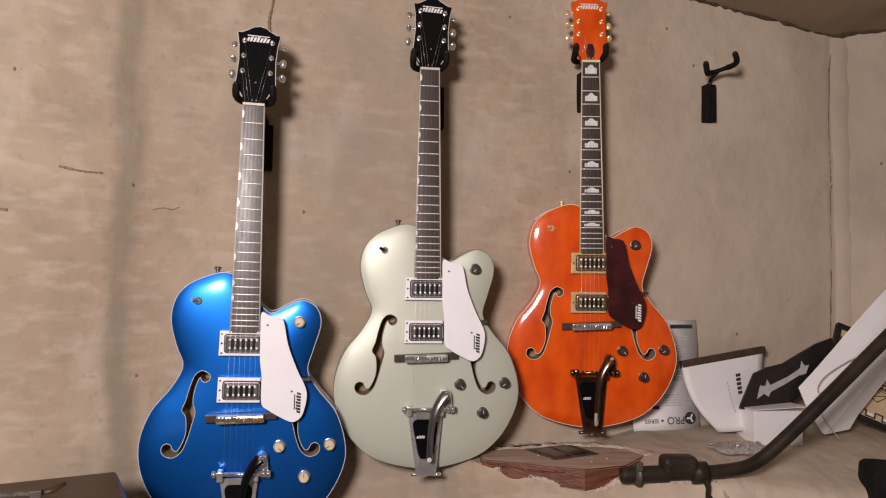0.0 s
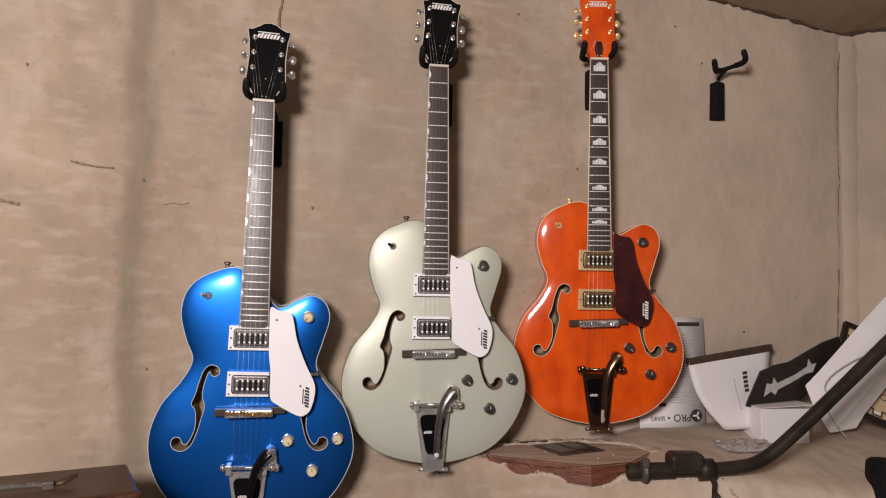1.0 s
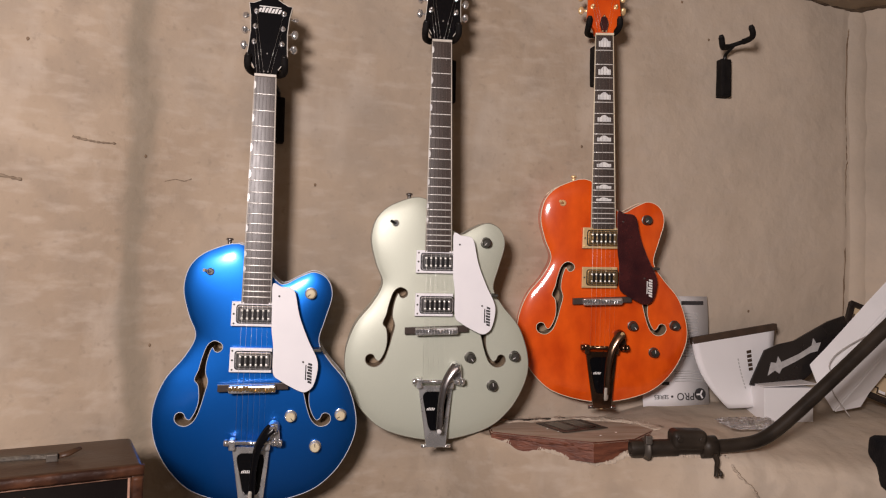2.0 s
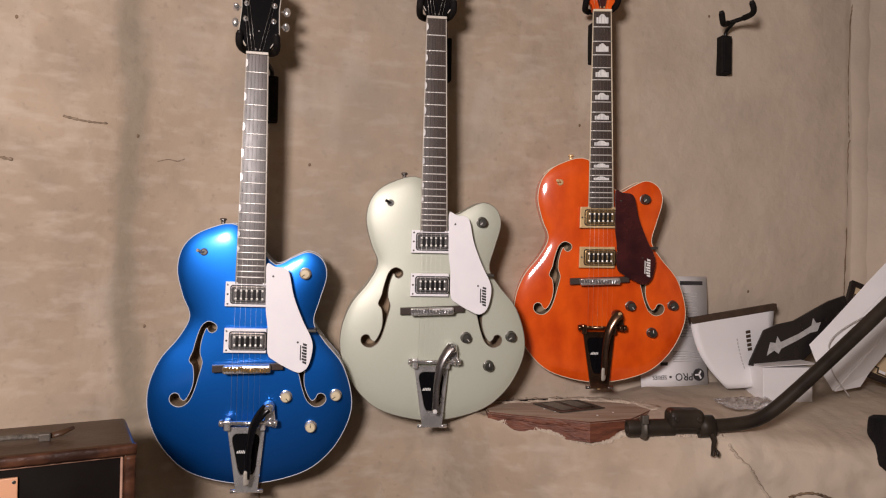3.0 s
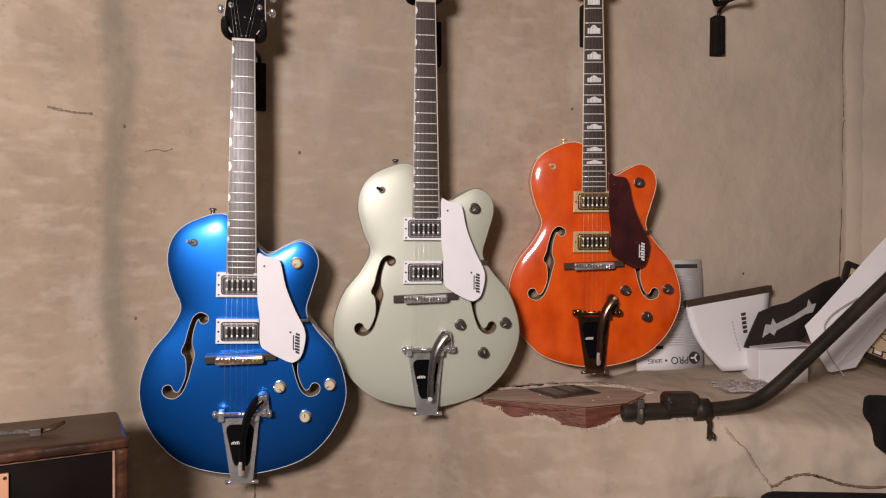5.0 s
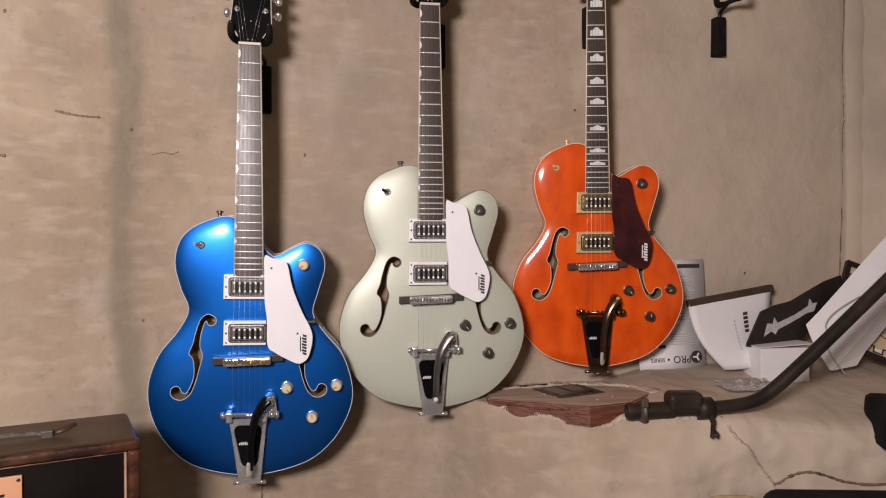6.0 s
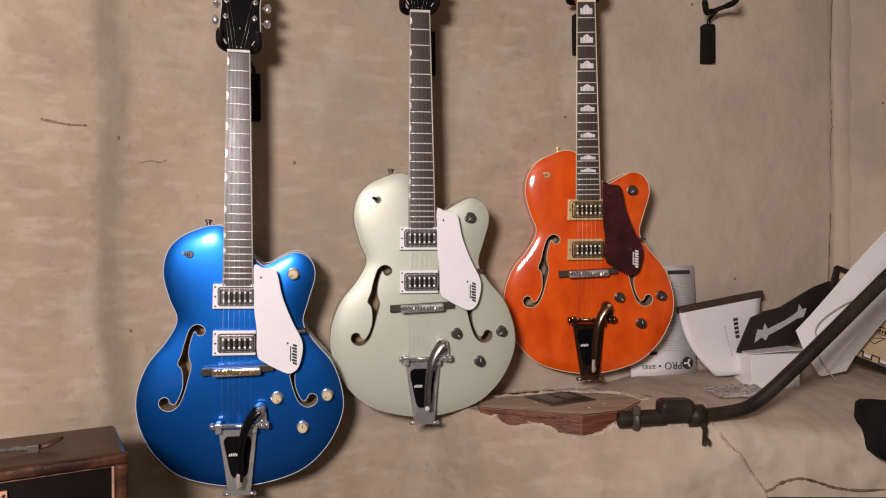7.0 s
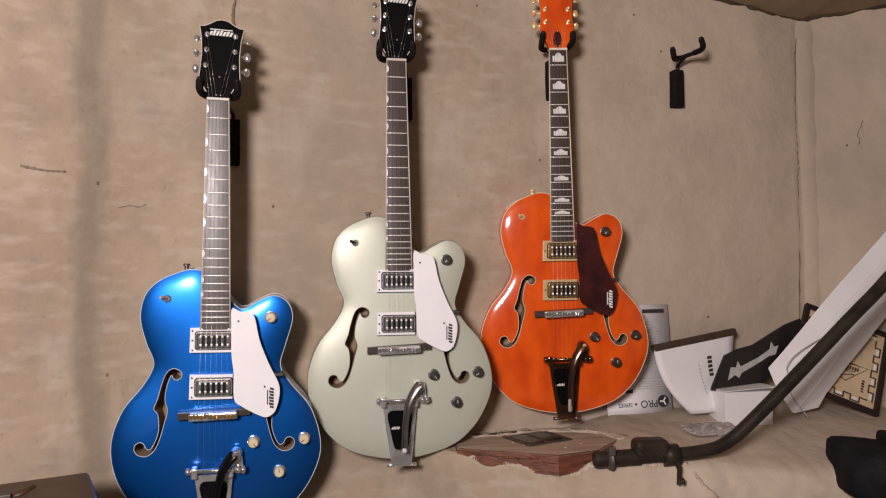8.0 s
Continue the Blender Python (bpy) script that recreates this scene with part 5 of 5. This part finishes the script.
def long_carton():
    """Long white folded carton leaning up to the right."""
    low, high = Vector((0.953, 1.690, 1.107)), Vector((1.643, 1.710, 1.829))
    u = (high - low).normalized()
    side = Vector((u.z, 0.10, -u.x)).normalized()
    m = axes(side, u, low)
    c = thing("long_carton", m, "long white folded cardboard sleeve leaning against the wall", "carton")
    L, w = (high - low).length, 0.150
    prof = [(-w / 2 - 0.014, 0.010), (-0.052, -0.016), (0.014, -0.031), (w / 2, -0.010), (w / 2 - 0.01, 0.030), (-w / 2 + 0.026, 0.036)]
    foot = (0.03, 0.0, -0.022, 0.045, 0.045, 0.03)
    bm = bmesh.new()
    rings = []
    for k in range(13):
        z = L * k / 12
        rings.append([bm.verts.new((x * (1 - (0.3 * min(1, z / 0.4) if i in (3, 4) else 0)) + 0.002 * math.sin(k * 1.3 + i), y + 0.0015 * math.sin(k * 0.9 + 2 * i), z + (foot[i] if k == 0 else 0))) for i, (x, y) in enumerate(prof)])
    for A, B in zip(rings, rings[1:]):
        for i in range(6):
            bm.faces.new((A[i], A[(i + 1) % 6], B[(i + 1) % 6], B[i]))
    bm.faces.new(rings[0])
    bm.faces.new(rings[-1])
    bmesh.ops.recalc_face_normals(bm, faces=bm.faces)
    bmesh.ops.bevel(bm, geom=[e for e in bm.edges if abs((e.verts[0].co - e.verts[1].co).normalized().z) > 0.9], offset=0.003, segments=2, affect="EDGES")
    part("sleeve", bm, M_CARTON, c)
    back = m.inverted()
    loop = [back @ Vector(p) for p in ((0.945, 1.655, 1.174), (0.938, 1.655, 1.192), (0.951, 1.655, 1.215), (0.979, 1.655, 1.237), (1.017, 1.655, 1.259), (1.038, 1.655, 1.267))]
    part("tie_wire", tube(bmesh.new(), curve(loop, 6), 0.0014, 6), M_WIRE, c)
    end = [back @ Vector(p) for p in ((0.933, 1.64, 1.144), (0.942, 1.64, 1.123), (0.959, 1.64, 1.099), (0.98, 1.64, 1.072))]
    part("tie_wire", tube(bmesh.new(), curve(end, 6), 0.0012, 6), M_WIRE, c)


long_carton()


def bent_pipe():
    p = thing("bent_pipe", Matrix.Identity(4), "dark painted bent steel pipe with a clamp and bracket", "pipe")
    line = curve([(0.376, 1.400, 1.046), (0.457, 1.400, 1.049), (0.545, 1.400, 1.053), (0.600, 1.400, 1.058), (0.640, 1.400, 1.067), (0.678, 1.400, 1.090), (0.730, 1.400, 1.135), (0.806, 1.400, 1.206), (0.935, 1.400, 1.330), (1.025, 1.400, 1.416), (1.20, 1.43, 1.584), (1.45, 1.58, 1.82)], 8)
    bm = bmesh.new()
    tube(bm, [q + Vector((0.002, 0, -0.001)) for q in line[8:]], 0.0140, 20)
    part("tube", bm, M_DARKPIPE, p)
    bm = bmesh.new()
    tube(bm, [(0.374, 1.400, 1.046), (0.380, 1.400, 1.046), (0.470, 1.400, 1.049)], [0.0165, 0.0175, 0.0175], 20, caps=False)
    tube(bm, [(0.470, 1.400, 1.049), (0.374, 1.400, 1.046)], [0.0125, 0.0125], 20, caps=False)
    tube(bm, [(0.3742, 1.400, 1.046), (0.3740, 1.400, 1.046)], [0.0165, 0.0125], 20, caps=False)
    part("open_end", bm, M_DARKPIPE, p, "open pipe end", smooth=True)
    part("plug", tube(bmesh.new(), [(0.395, 1.400, 1.0465), (0.40, 1.400, 1.0465)], 0.0126, 16), M_DARKPIPE, p)
    ring = [(0.405, 1.400 + 0.0205 * math.cos(a), 1.047 + 0.0205 * math.sin(a)) for a in np.linspace(0, math.tau, 24, endpoint=False)]
    bm = tube(bmesh.new(), ring, 0.0075, 8, closed=True, flat=0.35)
    box(bm, (0.398, 1.372, 1.060), (0.412, 1.384, 1.078), 0.002)
    clamp = part("hose_clamp", bm, M_ZINC, p)
    part("clamp_bolt", tube(bmesh.new(), [(0.405, 1.368, 1.070), (0.405, 1.392, 1.070)], 0.004, 6), M_ZINC, clamp)
    part("bracket", box(bmesh.new(), (0.456, 1.378, 1.046), (0.530, 1.424, 1.0875), 0.013, 5), M_DARKPIPE, p, "rounded black bracket over the pipe")
    part("sleeve", tube(bmesh.new(), [(0.520, 1.400, 1.0505), (0.552, 1.400, 1.0525)], 0.0225, 20), M_DARKPIPE, p)
    for x in (0.470, 0.515):
        part("bolt", disc(bmesh.new(), x, 1.070, 1.379, 1.374, 0.006, sides=6), M_DARKPIPE, p)
    hook = curve([(0.543, 1.388, 1.042), (0.544, 1.374, 1.030), (0.540, 1.366, 1.021), (0.536, 1.358, 1.012), (0.533, 1.354, 1.003)], 5)
    part("hook", tube(bmesh.new(), hook, [0.0065 - 0.0001 * i for i in range(len(hook))], 8, flat=0.5), M_DARKPIPE, p)
    part("hook_prong", tube(bmesh.new(), [(0.538, 1.362, 1.018), (0.545, 1.355, 1.010), (0.542, 1.352, 1.004)], 0.0038, 8), M_DARKPIPE, p)


bent_pipe()

st = part("thin_rod", tube(bmesh.new(), [(0.10, 1.590, 1.0575), (0.20, 1.612, 1.0580), (0.285, 1.634, 1.0595)], [0.0024, 0.0024, 0.0016], 8), M_BLACK)
tagged(st, "thin black rod lying at the back of the board", "rod")


def tin_plate():
    m = axes((0.80, 0.39, 0.0), (-0.2, 1.0, 0.0), (0.252, 1.485, 1.0568))
    t = thing("metal_plate", m, "small dark metal plate with two slots on the board", "plate")
    s = 0.105

    bm = bmesh.new()
    box(bm, (0, -0.0016, 0), (0.125, 0.0, s), 0.0006)
    part("sheet", bm, M_ZINC, t)
    for x in (0.014, 0.066):
        part("slot", box(bmesh.new(), (x, -0.0021, 0.012), (x + 0.040, -0.0013, s - 0.012), 0.0003), M_BLACKGLOSS, t)


tin_plate()


def framed_print():
    m = axes((0.9163, -0.1368, -0.3765), (0.3992, 0.2965, 0.8676), (0.994, 1.751, 1.141))
    p = thing("framed_print", m, "dark-framed tan print with a crenellated border, standing on its corner", "picture")
    w = h = 0.236
    t = 0.013
    for lo, hi in (((0, 0), (w, t)), ((0, h - t), (w, h)), ((0, t), (t, h - t)), ((w - t, t), (w, h - t))):
        part("frame_bar", box(bmesh.new(), (lo[0], -0.012, lo[1]), (hi[0], 0.004, hi[1]), 0.0015), M_FRAME, p)
    pr = part("print", box(bmesh.new(), (t - 0.001, -0.003, t - 0.001), (w - t + 0.001, 0.002, h - t + 0.001)), M_TAN, p)
    # stepped line round the print, with pale blocks in its notches
    a, b, n = 0.019, 0.033, 4
    d = (w - 2 * b) / n
    side = []
    for k in range(n):
        x = b + d * k
        side += [(x, a), (x + d * 0.55, a), (x + d * 0.55, b), (x + d, b)]

    def turned(q, k):
        x, z = q[0] - w / 2, q[1] - h / 2
        for _ in range(k):
            x, z = -z, x
        return x + w / 2, z + h / 2

    for k in range(4):
        path = [turned(q, k) for q in side]
        for (x0, z0), (x1, z1) in zip(path, path[1:]):
            part("border_line", box(bmesh.new(), (min(x0, x1) - 0.0017, -0.0042, min(z0, z1) - 0.0017), (max(x0, x1) + 0.0017, -0.0028, max(z0, z1) + 0.0017)), M_BROWNINK, pr)
        for q in range(n):
            x0, z0 = turned((b + d * (q + 0.08), a + 0.003), k)
            x1, z1 = turned((b + d * (q + 0.46), b - 0.004), k)
            part("pale_block", box(bmesh.new(), (min(x0, x1), -0.0037, min(z0, z1)), (max(x0, x1), -0.0028, max(z0, z1))), M_PAPER, pr)
    # a boxy drawing with a pointed flap
    for loop in ([(0.088, 0.086), (0.140, 0.064), (0.194, 0.118), (0.128, 0.112)], [(0.112, 0.070), (0.130, 0.094), (0.160, 0.088)], [(0.132, 0.116), (0.172, 0.116), (0.160, 0.096), (0.126, 0.098)]):
        part("drawing", tube(bmesh.new(), [(x, -0.0036, z) for x, z in loop], 0.0014, 5, closed=True), M_BROWNINK, pr)
    part("drawing", box(bmesh.new(), (0.108, -0.0042, 0.096), (0.126, -0.0028, 0.142), 0.0005), M_BROWNINK, pr)
    part("print_bars", wordbars(bmesh.new(), 0.138, 0.100, 5, 0.034, 0.009, -0.0042, -0.0028), M_BROWNINK, pr)
    part("print_bars", wordbars(bmesh.new(), 0.136, 0.142, 6, 0.040, 0.009, -0.0042, -0.0028), M_GREYINK, pr)
    part("print_bars", wordbars(bmesh.new(), 0.150, 0.166, 4, 0.030, 0.008, -0.0042, -0.0028), M_GREYINK, pr)
    part("print_bars", wordbars(bmesh.new(), 0.190, 0.048, 5, 0.036, 0.007, -0.0042, -0.0028, vertical=True), M_WORN, pr)


framed_print()


def soft_bag(name, m, size, label, seed, category="bag"):
    b = thing(name, m, label, category)
    bm = bmesh.new()
    bmesh.ops.create_cube(bm, size=1, matrix=Matrix.Translation((0, 0, size[2] / 2)) @ Matrix.Diagonal((*size, 1)))
    bmesh.ops.subdivide_edges(bm, edges=bm.edges[:], cuts=9, use_grid_fill=True)
    c = Vector((0, 0, size[2] / 2))
    for v in bm.verts:
        d = v.co - c
        q = Vector((d.x / size[0] * 2, d.y / size[1] * 2, d.z / size[2] * 2))
        k = (abs(q.x) ** 9 + abs(q.y) ** 9 + abs(q.z) ** 9) ** (1 / 9)
        v.co = c + Vector((d.x, d.y, d.z)) / max(k, 0.2) * max(abs(q.x), abs(q.y), abs(q.z))
        v.co += Vector((noise.noise(v.co * 9 + Vector((seed, 0, 0))), noise.noise(v.co * 9 + Vector((0, seed, 0))), 0.6 * noise.noise(v.co * 11))) * 0.012
    part("shell", bm, M_CLOTH, b, smooth=True)
    return b


sb = soft_bag("black_bag", pose(1.047, 1.385, 0.950, 0, 6, -12), (0.30, 0.20, 0.103), "soft black nylon bag lying on the sloping ledge", 3)
part("flap", box(bmesh.new(), (-0.045, -0.085, 0.092), (0.14, 0.08, 0.126), 0.010, 3), M_CLOTH, sb)
part("piping", tube(bmesh.new(), curve([(0.030, 0.06, 0.11), (0.022, 0.10, 0.17), (0.024, 0.115, 0.30), (0.04, 0.115, 0.40), (0.09, 0.115, 0.42), (0.14, 0.10, 0.30), (0.14, 0.06, 0.11)], 6), 0.0035, 8), M_PINK, sb)


def tall_case():
    c = thing("black_case", pose(0.825, 1.05, -0.05, 0, 0, -4), "tall black padded case standing on the floor", "case")
    bm = box(bmesh.new(), (-0.29, -0.10, 0.0), (0.36, 0.12, 1.016), 0.030, 4)
    part("shell", bm, M_CLOTH, c, smooth=False)
    part("tan_pad", box(bmesh.new(), (-0.395, -0.05, 0.60), (-0.286, 0.11, 1.008), 0.03, 4), M_CORD, c, "pale tan padded end of the case")
    part("zip", tube(bmesh.new(), [(-0.25, -0.02, 1.017), (0.33, -0.02, 1.017)], 0.004, 6), M_RUBBER, c)
    part("strap", tube(bmesh.new(), curve([(-0.10, 0.05, 1.011), (-0.05, 0.05, 1.024), (0.05, 0.05, 1.024), (0.12, 0.05, 1.011)], 5), 0.009, 8, flat=0.4), M_RUBBER, c)


tall_case()
